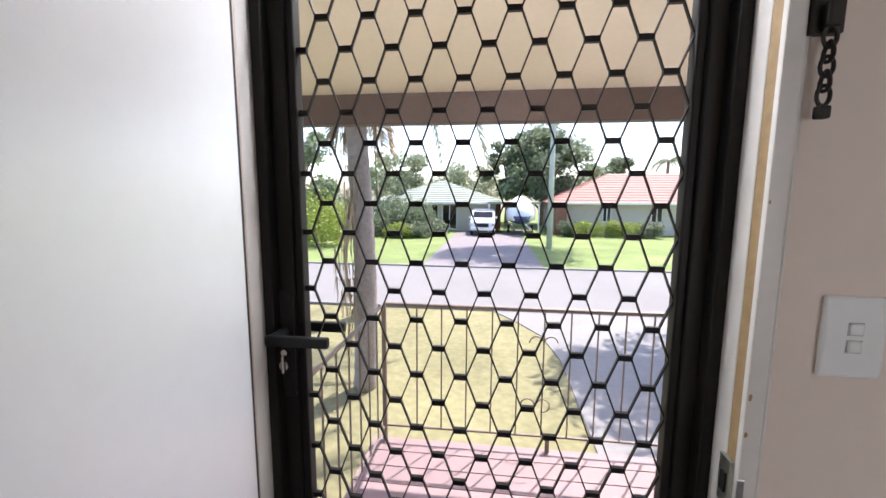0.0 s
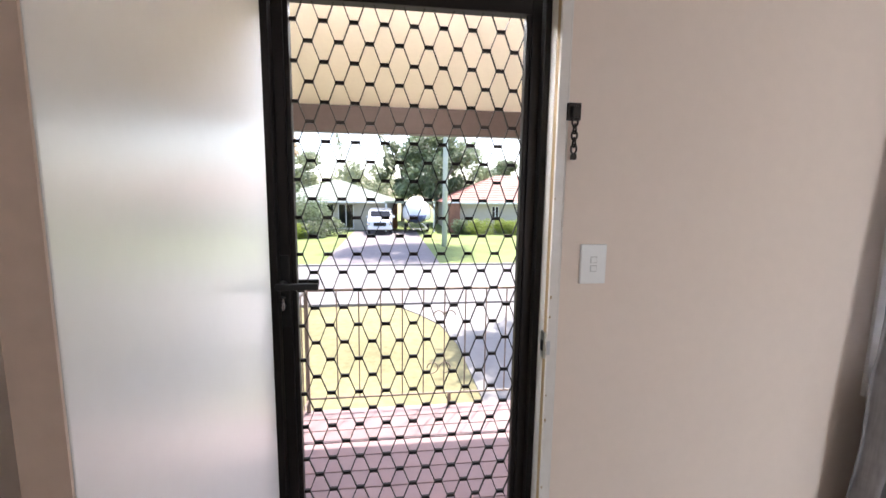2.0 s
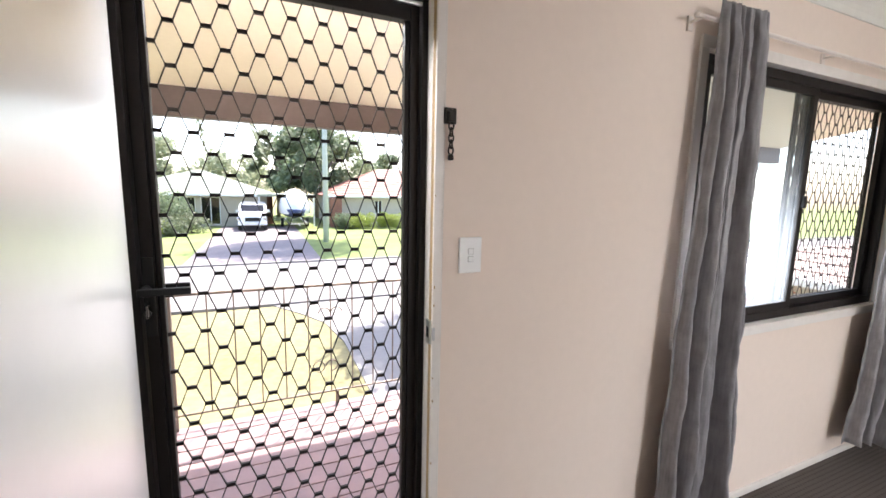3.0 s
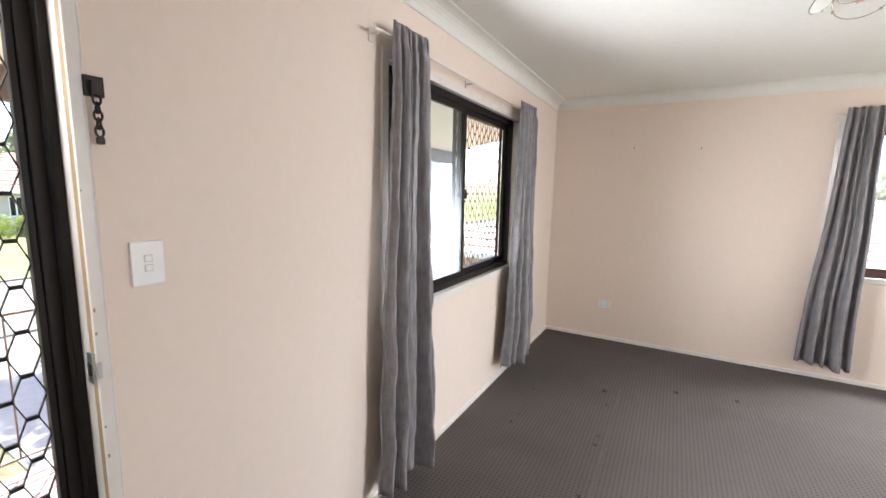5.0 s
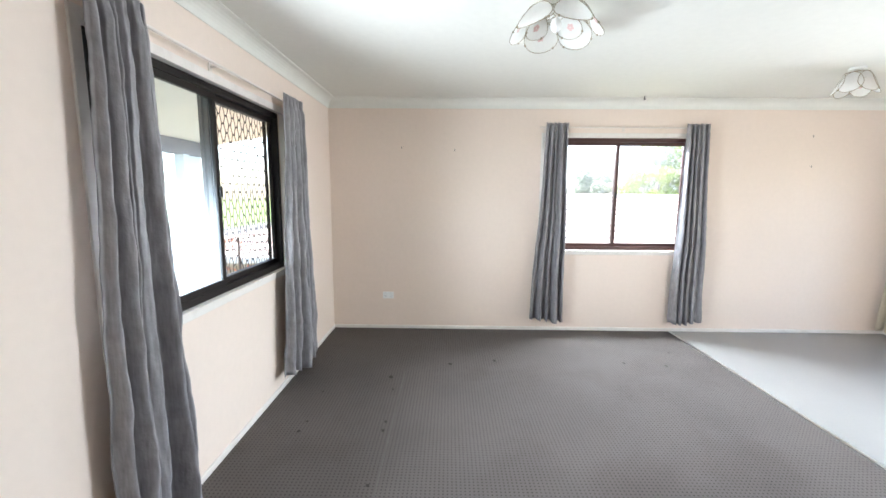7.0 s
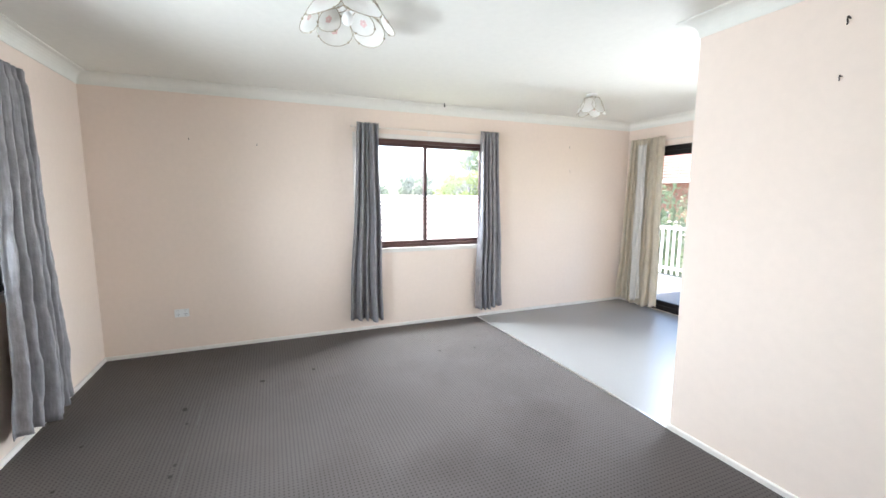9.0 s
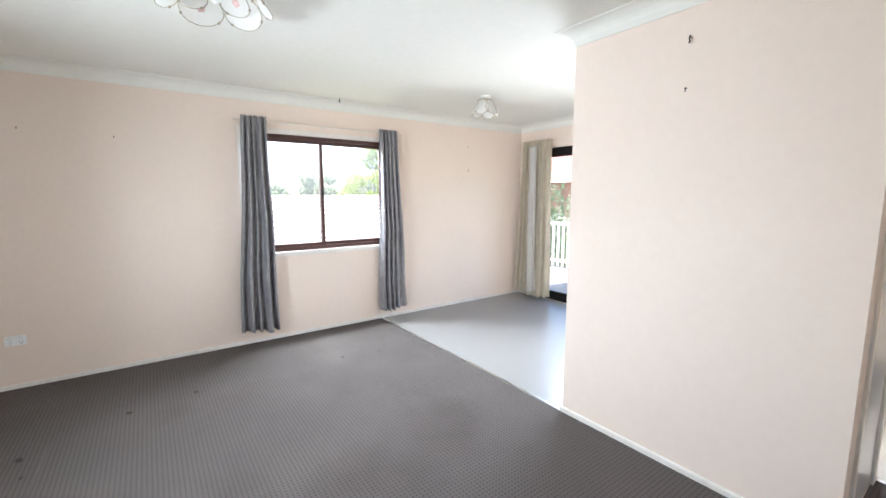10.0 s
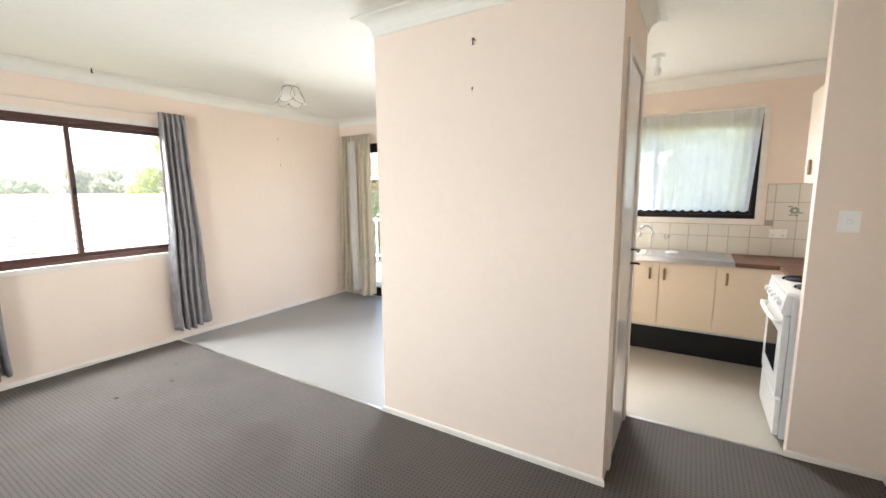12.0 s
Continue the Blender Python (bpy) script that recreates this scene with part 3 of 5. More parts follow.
reveal("window_trim_1", "cream painted timber window surround", -2.866, -1.184, 0.892, 2.028, pose(0, 0, 0))
reveal("window_trim_2", "cream painted timber window surround", 0.003, 1.507, 0.002, 1.158, pose(0, -2.22, 0.87, 0, 0, -90))
reveal("window_trim_3", "cream painted timber kitchen window surround", 0.003, 1.597, 0.002, 0.888, pose(-3.11, YK, 1.16, 0, 0, 180))

# ---- front door ----
jamb = thing("door_frame", (-4.345, 0, 0), "cream painted timber door frame, chipped, bare timber at its rebate", "door frame", kind="structure")
for s in (-1, 1):
    q = sorted((s * 0.376, s * 0.400))
    part("jamb", box(*q, -0.006, 0.005, 0, 2.07, bevel=0.002), M["trim"], jamb)
    part("rebate", box(*sorted((s * 0.377, s * 0.400)), 0.005, 0.026, 0, 2.07), M["raw" if s > 0 else "pinkedge"], jamb, "bare timber rebate" if s > 0 else "dull pinkish painted rebate")
    part("inner_jamb", box(*q, 0.026, 0.128, 0, 2.07, bevel=0.002), M["trim"], jamb)
    part("architrave_bead", rod((s * 0.403, -0.001, 0), (s * 0.403, -0.001, 2.07), 0.004, seg=8), M["trim"], jamb)
part("head", box(-0.374, 0.374, -0.006, 0.066, 2.045, 2.07, bevel=0.003), M["trim"], jamb)
part("threshold", box(-0.400, 0.400, -0.004, 0.13, -0.1, 0.012, bevel=0.004), M["raw"], jamb, "worn timber threshold")
strike = part("strike_plate", box(0.371, 0.3765, 0.004, 0.034, 1.010, 1.085, bevel=0.002), M["steel"], jamb, "tarnished strike plate")
part("keeper", box(0.368, 0.373, 0.012, 0.026, 1.030, 1.062, bevel=0.002), M["black"], strike)
part("lip", box(0.374, 0.384, -0.0085, -0.0055, 1.026, 1.066, bevel=0.001), M["steel"], strike)
rnd = random.Random(12)
for z, w in ((0.62, 0.003), (0.83, 0.004), (0.905, 0.003), (1.135, 0.003), (1.19, 0.004), (1.46, 0.002)):
    c = bmesh.new()
    e = [(w * rnd.uniform(0.5, 1) * math.cos(a), 1.8 * w * rnd.uniform(0.5, 1) * math.sin(a)) for a in [i * math.tau / 8 for i in range(8)]]
    prism([(0.3765 + u + w, v + z) for u, v in e], 0.0055, 0.0066, c, Matrix(((1, 0, 0, 0), (0, 0, -1, 0), (0, 1, 0, 0), (0, 0, 0, 1))))
    part("paint_chip", c, M["raw"], jamb, "chip in the paint")

NODE_X, NODE_Z = 0.0790, 0.0509


def grille_strip(x0, x1, flip, depth=0.006, bar=0.0025, phase=0.0):
    """One flat bar bent to a flat-topped zigzag from x0 to x1, one row high, with a clamp at each upper flat."""
    flat, pts = 0.010, []
    k = -1
    while True:
        c = x0 + phase + k * NODE_X / 2
        if c > x1 + NODE_X:
            break
        z = NODE_Z if (k + flip) % 2 == 0 else 0.0
        pts += [(c - flat, z), (c + flat, z)]
        k += 1
    inside = []
    for (ax, az), (bx, bz) in zip(pts, pts[1:]):
        seg = [(ax, az), (bx, bz)]
        lo, hi = max(ax, x0), min(bx, x1)
        if hi <= lo:
            continue
        inside.append([(v, az + (bz - az) * (v - ax) / (bx - ax)) for v in (lo, hi)])
    run = [inside[0][0]] + [s[1] for s in inside]
    b = bmesh.new()
    rings = []
    for i, (x, z) in enumerate(run):
        a, c = run[max(0, i - 1)], run[min(len(run) - 1, i + 1)]
        d = Vector((c[0] - a[0], 0, c[1] - a[1])).normalized()
        n = Vector((-d.z, 0, d.x)) * bar / 2
        p = Vector((x, 0, z))
        rings.append([b.verts.new(p + n + Vector((0, -depth / 2, 0))), b.verts.new(p + n + Vector((0, depth / 2, 0))), b.verts.new(p - n + Vector((0, depth / 2, 0))), b.verts.new(p - n + Vector((0, -depth / 2, 0)))])
    for u, v in zip(rings, rings[1:]):
        for q in range(4):
            b.faces.new((u[q], u[(q + 1) % 4], v[(q + 1) % 4], v[q]))
    b.faces.new(rings[0]), b.faces.new(rings[-1][::-1])
    for (ax, az), (bx, bz) in zip(pts[::2], pts[1::2]):
        if az > 0 and bx > x0 and ax < x1:
            box(max(ax - 0.002, x0), min(bx + 0.002, x1), -depth / 2 - 0.001, depth / 2 + 0.001, az - 0.0046, az + 0.0046, bm=b)
    return b


screen = thing("door_1", (-4.345, 0.0995, 0.0), "dark bronze security screen door with diamond grille, closed", "door", kind="structure")
S, SI = 0.376, 0.313
fr = box(-S, -S + 0.018, -0.036, 0.035, 0.012, 2.04, bevel=0.002)
box(S - 0.018, S, -0.036, 0.035, 0.012, 2.04, bevel=0.002, bm=fr)
box(-S + 0.018, S - 0.018, -0.036, 0.035, 2.004, 2.04, bevel=0.002, bm=fr)
part("outer_frame", fr, M["bronze"], screen)
lf = box(-S + 0.021, -SI - 0.014, -0.018, 0.018, 0.02, 2.001, bevel=0.003)
box(-SI - 0.014, -SI, -0.012, 0.014, 0.12, 1.955, bevel=0.003, bm=lf)
box(SI + 0.014, S - 0.021, -0.018, 0.018, 0.02, 2.001, bevel=0.003, bm=lf)
box(SI, SI + 0.014, -0.012, 0.014, 0.12, 1.955, bevel=0.003, bm=lf)
box(-SI - 0.014, SI + 0.014, -0.018, 0.018, 1.955, 2.001, bevel=0.003, bm=lf)
box(-SI - 0.014, SI + 0.014, -0.018, 0.018, 0.02, 0.12, bevel=0.003, bm=lf)
leaf = part("leaf_frame", lf, M["bronze"], screen)
GX0, GX1, GZ0 = -SI - 0.002, SI + 0.002, 0.118
strips = [part("grille_strip", grille_strip(GX0, GX1, k, phase=0.0072), M["bronze"], leaf) for k in (1, 0)]
row, z = 0, 1.9098
while z > GZ0 + 0.02:
    s = strips[row] if row < 2 else new("grille_strip", strips[row % 2].data)
    s.parent = leaf
    s.location = (0, 0, z)
    row, z = row + 1, z - NODE_Z
hd = part("lock_plate", box(-0.354, -0.329, -0.024, -0.017, 1.10, 1.30, bevel=0.003), M["black"], screen)
lever = rod((-0.345, -0.02, 1.222), (-0.345, -0.062, 1.222), 0.010)
box(-0.356, -0.246, -0.074, -0.060, 1.213, 1.231, bevel=0.004, bm=lever)
out = rod((-0.345, 0.018, 1.206), (-0.345, 0.062, 1.206), 0.010)
joined(out, box(-0.356, -0.266, 0.056, 0.070, 1.196, 1.216, bevel=0.004))
part("outer_lever", out, M["black"], hd, "black outer lever handle")
part("lever", lever, M["black"], hd, "black lever handle")
kk = rod((-0.345, -0.024, 1.186), (-0.345, -0.032, 1.186), 0.006)
rod((-0.345, -0.024, 1.163), (-0.345, -0.034, 1.163), 0.009, bm=kk)
box(-0.3475, -0.3425, -0.038, -0.033, 1.150, 1.182, bevel=0.001, bm=kk)
part("key_cylinder", kk, M["chrome"], hd, "chrome key cylinder with key")
closer = box(S - 0.10, S + 0.01, -0.032, -0.020, 1.995, 2.006, bevel=0.002)
part("hinge_arm", closer, M["steel"], screen)

leafd = thing("door_2", (-4.697, -0.020, 0.012), "white gloss painted front door, standing open", "door", kind="structure", rz=-88.1)
part("door_leaf", box(0, 0.677, -0.040, 0.0, 0, 2.03, bevel=0.002), M["door"], leafd)
part("door_edge", box(0.677, 0.680, -0.039, -0.001, 0, 2.03), M["pinkedge"], leafd, "dull pinkish edge of the door leaf")
part("edge_seal", box(-0.006, -0.0005, -0.030, -0.001, 0, 2.03), M["black"], leafd, "thin black draught seal")
hn = rod((-0.004, -0.042, 0.2), (-0.004, -0.042, 0.29), 0.006)
for z in (1.0, 1.75):
    rod((-0.004, -0.042, z), (-0.004, -0.042, z + 0.09), 0.006, bm=hn)
part("hinges", hn, M["steel"], leafd)

# sliding glass door, partly behind the curtain
sl = thing("door_3", (-1.43, YR, 0.0), "dark bronze aluminium sliding glass door", "door", kind="structure")
b = box(-1.07, 1.07, -0.11, -0.02, 0.0, 0.06, bevel=0.004)
for q in ((-1.07, 1.07, -0.11, -0.02, 2.0, 2.06), (-1.07, -1.02, -0.11, -0.02, 0.06, 2.0), (1.02, 1.07, -0.11, -0.02, 0.06, 2.0)):
    box(*q, bevel=0.004, bm=b)
part("door_frame", b, M["bronze"], sl)
b = box(0.0, 0.05, -0.06, -0.03, 0.06, 2.0, bevel=0.003)
for q in ((0.97, 1.02, -0.06, -0.03, 0.06, 2.0), (0.05, 0.97, -0.06, -0.03, 0.06, 0.12), (0.05, 0.97, -0.06, -0.03, 1.94, 2.0)):
    box(*q, bevel=0.003, bm=b)
pn = part("sash", b, M["bronze"], sl)
part("pane", box(0.045, 0.975, -0.048, -0.044, 0.115, 1.945), M["glass"], pn).visible_shadow = False

# cupboard door in the return wall
cd = thing("door_4", (XP1, -3.80, 0.0), "white gloss painted cupboard door with black lever handle, closed", "door", kind="structure")
b = box(-0.012, 0.0, 0.0, 0.055, 0, 2.09, bevel=0.003)
box(-0.012, 0.0, -0.54, -0.485, 0, 2.09, bevel=0.003, bm=b)
box(-0.012, 0.0, -0.485, 0.0, 2.04, 2.09, bevel=0.003, bm=b)
part("door_trim", b, M["trim"], cd)
part("door_leaf", box(0.002, 0.036, -0.483, -0.002, 0.01, 2.037, bevel=0.002), M["door"], cd)
for z in (1.0, 1.08):
    b = rod((0.0, -0.44, z), (-0.045, -0.44, z), 0.006)
    rod((-0.045, -0.44, z), (-0.045, -0.36 if z > 1.05 else -0.42, z), 0.006, bm=b)
    part("door_handle", b, M["black"], cd)
part("hall_door_trim", box(XW + 0.001, XW + 0.02, -4.24, -4.17, 0, 2.1, bevel=0.003), M["trim"], None)
tagged(bpy.data.objects["hall_door_trim"], "white painted upright door trim in the hall", "trim", "", "structure")


# ---- curtains ----
def curtain(name, label, top, bottom, z1, z0, axis, out, folds, amp, material, seed, group, hem=0.03, flare=1.2):
    """A hanging curtain: top and bottom are its spans along the wall; it folds unevenly out from the wall face, with creases."""
    rnd = random.Random(seed)
    nu, nv = folds * 22, 64
    edges = [0.0]
    for _ in range(folds):
        edges.append(edges[-1] + rnd.uniform(0.6, 1.5))
    edges = [e / edges[-1] for e in edges]
    am = [rnd.uniform(0.6, 1.35) for _ in range(folds)]
    grow = [rnd.uniform(0.2, 1.0) for _ in range(folds)]
    drift = [rnd.uniform(-0.05, 0.05) for _ in range(folds + 1)]
    drift[0] = drift[-1] = 0
    th = [rnd.uniform(0, math.tau) for _ in range(6)]
    b = bmesh.new()
    grid = []
    for j in range(nv + 1):
        v = j / nv
        z = z1 + (z0 - z1) * v
        line = []
        at_v = [e + d * v for e, d in zip(edges, drift)]
        lo, hi = top[0] + (bottom[0] - top[0]) * v ** flare, top[1] + (bottom[1] - top[1]) * v ** flare
        for i in range(nu + 1):
            u = i / nu
            k = max(n for n in range(folds) if at_v[n] <= u + 1e-9)
            f = min(1.0, (u - at_v[k]) / (at_v[k + 1] - at_v[k]))
            a = amp * am[k] * (0.5 + 0.8 * grow[k] * v)
            d = out + a * (1 - math.cos(math.tau * f)) - a * 0.6 + 0.3 * a * math.sin(2 * math.tau * f + th[k % 6] + 2 * v)
            su = u + 0.06 / folds * math.sin(2 * math.tau * f) * (1 if 0 < i < nu else 0)
            s = lo + (hi - lo) * su + 0.010 * math.sin(2.7 * v * math.pi + th[0] + u) * v
            n1 = noise.noise(Vector((s * 16 + seed, d * 30, z * 4.5)))
            n2 = noise.noise(Vector((s * 45, d * 40 + seed, z * 17)))
            d += 0.014 * n1 * (0.3 + v) + 0.006 * n2
            if v < 0.045:
                d = d * 0.75 + out * 0.25
            d = max(d, 0.012)
            zz = z + hem * (0.5 * math.sin(math.tau * u * 0.8 + th[4]) + 0.3 * math.sin(math.tau * f + k)) * v ** 4 - 0.014 * (1 - v) ** 10 * (0.5 - 0.5 * math.cos(math.tau * f))
            line.append(b.verts.new((s, -d, zz) if axis == "x" else ((-d, s, zz) if axis == "y" else (s, d, zz))))
        grid.append(line)
    for j in range(nv):
        for i in range(nu):
            b.faces.new((grid[j][i], grid[j][i + 1], grid[j + 1][i + 1], grid[j + 1][i]))
    ob = part(name, b, material, None, "", True)
    sol = ob.modifiers.new("thick", "SOLIDIFY")
    sol.thickness = 0.0025
    return tagged(ob, label, "curtain", group)


G1 = "grey curtains"
curtain("curtain", "long grey creased cloth curtain hanging from a rod", (-2.927, -2.68), (-3.03, -2.65), 2.16, 0.09, "x", 0.085, 6, 0.042, M["grey"], 3, G1, 0.05)
curtain("curtain", "long grey creased cloth curtain hanging in the corner side", (-1.35, -1.02), (-1.53, -0.90), 2.15, 0.12, "x", 0.088, 6, 0.047, M["grey"], 5, G1)
curtain("curtain", "grey cloth curtain drawn aside from the side window", (-2.43, -2.21), (-2.46, -2.10), 2.165, 0.13, "y", 0.08, 5, 0.036, M["grey"], 8, G1)
curtain("curtain", "grey cloth curtain drawn aside near the vinyl floor", (-3.83, -3.60), (-3.93, -3.57), 2.16, 0.12, "y", 0.08, 5, 0.036, M["grey"], 11, G1)
curtain("curtain", "cream cloth curtain beside the glass door", (-0.64, -0.14), (-0.68, -0.08), 2.17, 0.05, "back", 0.01, 7, 0.05, M["cream"], 13, "dining curtains")
for ob in bpy.data.objects:
    if ob.get("group") == "dining curtains":
        ob.location = (0, YR + 0.09, 0)


def curtain_rod(label, a, b, n, brackets):
    """A thin painted rod on small brackets; n: the way out of the wall."""
    a, b, n = Vector(a), Vector(b), Vector(n)
    t = thing("curtain_rod", a, label, "curtain rod")
    r = rod(a, b, 0.0075)
    ball(a, 0.011, r), ball(b, 0.011, r)
    r.transform(Matrix.Translation(-a))
    part("rod", r, M["rodpaint"], t, smooth=False)
    for p in brackets:
        p = a + (b - a) * p - a
        w = p - n * 0.057
        k = rod(w, p, 0.006)
        side = (b - a).normalized() * 0.014
        c = [w - side, w + side]
        box(*[v for x in zip(*[tuple(min(c[0][i], c[1][i]) - (0.004 if n[i] else 0) for i in range(2)), tuple(max(c[0][i], c[1][i]) + (0.004 if n[i] else 0) for i in range(2))]) for v in x], p.z - 0.03, p.z + 0.02, bevel=0.001, bm=k)
        part("bracket", k, M["rodpaint"], t)


curtain_rod("thin cream curtain rod over the front window", (-3.02, -0.06, 2.10), (-0.98, -0.06, 2.10), (0, -1, 0), (0.02, 0.45, 0.92))
curtain_rod("thin cream curtain rod over the side window", (-0.06, -2.16, 2.12), (-0.06, -3.84, 2.12), (-1, 0, 0), (0.03, 0.5, 0.97))
curtain_rod("thin cream curtain rod over the glass door", (-0.10, YR + 0.06, 2.12), (-2.5, YR + 0.06, 2.12), (0, 1, 0), (0.03, 0.5, 0.97))

# ---- outdoors: verandah ----
GROUND = -1.3
RAIL_Y = 1.78
deck = thing("verandah_deck", (0, 0, 0), "red-brown painted timber verandah deck", "deck", kind="structure")
y, n = 0.135, 0
shared = None
while y < 1.80:
    if shared is None:
        shared = part("plank", box(-5.06, 1.6, 0, 0.132, -0.105, -0.08, bevel=0.003), M["deck"], deck)
        p = shared
    else:
        p = new("plank", shared.data)
        p.parent = deck
    p.location = (0, y, 0)
    y += 0.140
structure("verandah_base", box(-5.03, 1.58, 0.14, 1.76, GROUND, -0.11), M["brick"], "brick base under the verandah", "wall")
b = prism([(0.13, 2.36), (1.86, 2.06), (1.86, 2.09), (0.13, 2.39)], -7.5, 1.22, m=Matrix(((0, 0, 1, 0), (1, 0, 0, 0), (0, 1, 0, 0), (0, 0, 0, 1))))
structure("verandah_ceiling", b, M["soffit"], "cream sheet lining under the verandah roof", "ceiling")
structure("verandah_beam", box(-7.5, 1.22, 1.86, 1.95, 1.885, 2.09, bevel=0.004), M["beam"], "brown painted verandah edge beam", "beam")
# Unseen roof plate, added to keep the sun off house and deck.
b = prism([(-6.8, 3.4), (-3.0, 4.3), (2.25, 2.14), (2.25, 2.10), (-3.0, 4.2), (-6.8, 3.3)], -7.8, 0.6, m=Matrix(((0, 0, 1, 0), (1, 0, 0, 0), (0, 1, 0, 0), (0, 0, 0, 1))))
structure("roof", b, M["paleroof"], "unseen sheet roof added over the house to block sun", "roof")
structure("eave_soffit", box(0.135, 0.78, YK - 0.3, 0.12, 2.24, 2.29), M["white"], "white eave lining on the side of the house", "eave")
structure("verandah_roof", box(0.6, 1.3, 0.14, 2.2, 2.40, 2.44), M["paleroof"], "sheet roof over the verandah end", "roof")


def railing(name, label, a, b, top, low, posts, gap=0.152, feet=(), first=0.205):
    """Iron balustrade from a to b: flat top and bottom rails, thin balusters, posts."""
    a, b = Vector(a), Vector(b)
    t = thing(name, a, label, "railing")
    d, along = (b - a), (b - a).normalized()
    part("top_rail", rod((0, 0, top), d + Vector((0, 0, top)), 0.010, seg=8), M["railpaint"], t)
    part("bottom_rail", rod((0, 0, low), d + Vector((0, 0, low)), 0.008, seg=8), M["railpaint"], t)
    k = first
    while k < d.length:
        p = along * k + Vector((0, 0, d.z * k / d.length))
        p = d * (k / d.length)
        part("baluster", rod(p + Vector((0, 0, low)), p + Vector((0, 0, top)), 0.005, seg=6), M["railpaint"], t)
        k += gap
    for f in feet:
        p = d * f
        part("foot", box(p.x - 0.012, p.x + 0.012, p.y - 0.012, p.y + 0.012, -0.08, low, bevel=0.002), M["railpaint"], t)
    for f in posts:
        p = d * f
        part("post", box(p.x - 0.013, p.x + 0.013, p.y - 0.013, p.y + 0.013, p.z - 0.08, p.z + top, bevel=0.002), M["railpaint"], t)
    return t


front_rail = railing("verandah_railing", "thin brown iron balustrade along the deck edge", (-4.98, RAIL_Y, 0), (1.5, RAIL_Y, 0), 0.808, 0.02, (0, 0.75, 1.0), feet=(0.155, 0.45))
for cx, cz, turn in ((-4.058, 0.605, 1.0), (-3.974, 0.605, 1.0), (-4.10, 0.215, 1.7), (-4.01, 0.215, 1.7)):
    arc = [(cx + 4.98 - 0.040 * math.cos(a * 0.3), 0, cz + 0.040 * math.sin(a * 0.3)) for a in range(int(turn * 11))]
    part("scroll", tube(arc, 0.004, seg=6), M["railpaint"], front_rail, "curled iron scroll")
railing("side_railing", "thin brown iron balustrade closing the deck end", (-4.98, 0.2, 0.0), (-4.98, RAIL_Y - 0.03, 0), 0.808, 0.02, (0.0,))
post = thing("verandah_post", (0.55, 1.90, -0.08), "pale painted square verandah post", "post")
part("shaft", box(-0.055, 0.055, -0.055, 0.055, 0, 1.97, bevel=0.004), M["post"], post)
part("bracket", prism([(0.056, 1.96), (0.33, 1.96), (0.33, 1.88), (0.056, 1.66)], -0.02, 0.02, m=Matrix(((1, 0, 0, 0), (0, 0, 1, 0), (0, 1, 0, 0), (0, 0, 0, 1)))), M["post"], post)

# ---- outdoors: street ----
structure("ground", box(-300, 300, -300, 300, GROUND - 0.5, GROUND), M["grass"], "sunlit patchy lawn reaching to the distance", "ground")
structure("road", box(-300, 300, 9.2, 14.9, GROUND - 0.1, GROUND + 0.012), M["road"], "pale sunlit suburban road", "road")
structure("far_verge", box(-300, 300, 15.04, 60, GROUND - 0.1, GROUND + 0.006), M["verge"], "greener lawn across the road", "lawn")
structure("driveway", prism([(-3.16, 3.0), (-0.55, 3.0), (-0.55, 7.4), (0.3, 9.06), (-4.3, 9.06), (-3.75, 8.2), (-3.35, 7.4), (-3.16, 6.2)], GROUND - 0.1, GROUND + 0.02), M["concrete"], "grey concrete driveway in dappled shade", "driveway")
structure("far_driveway", box(-7.1, -2.4, 15.05, 31, GROUND - 0.1, GROUND + 0.02), M["paver"], "grey paved driveway across the road", "driveway")
for yk in (9.05, 14.9):
    structure("kerb", box(-300, 300, yk, yk + 0.15, GROUND - 0.05, GROUND + 0.07, bevel=0.02), M["concrete"], "concrete kerb", "kerb")


def leaves(bm, centre, radius, count, size, rnd, flat=1.0):
    """Small leaf blades scattered through an uneven lump."""
    for _ in range(count):
        d = Vector((rnd.gauss(0, 1), rnd.gauss(0, 1), rnd.gauss(0, 1))).normalized() * radius * rnd.uniform(0.45, 1.0)
        c = Vector(centre) + Vector((d.x, d.y, d.z * flat))
        a = Vector((rnd.uniform(-1, 1), rnd.uniform(-1, 1), rnd.uniform(-1, 1))).normalized()
        e = a.orthogonal().normalized()
        s = size * rnd.uniform(0.6, 1.4)
        v = [bm.verts.new(c + p) for p in (a * s, e * s * 0.45, -a * s, -e * s * 0.45)]
        bm.faces.new(v)


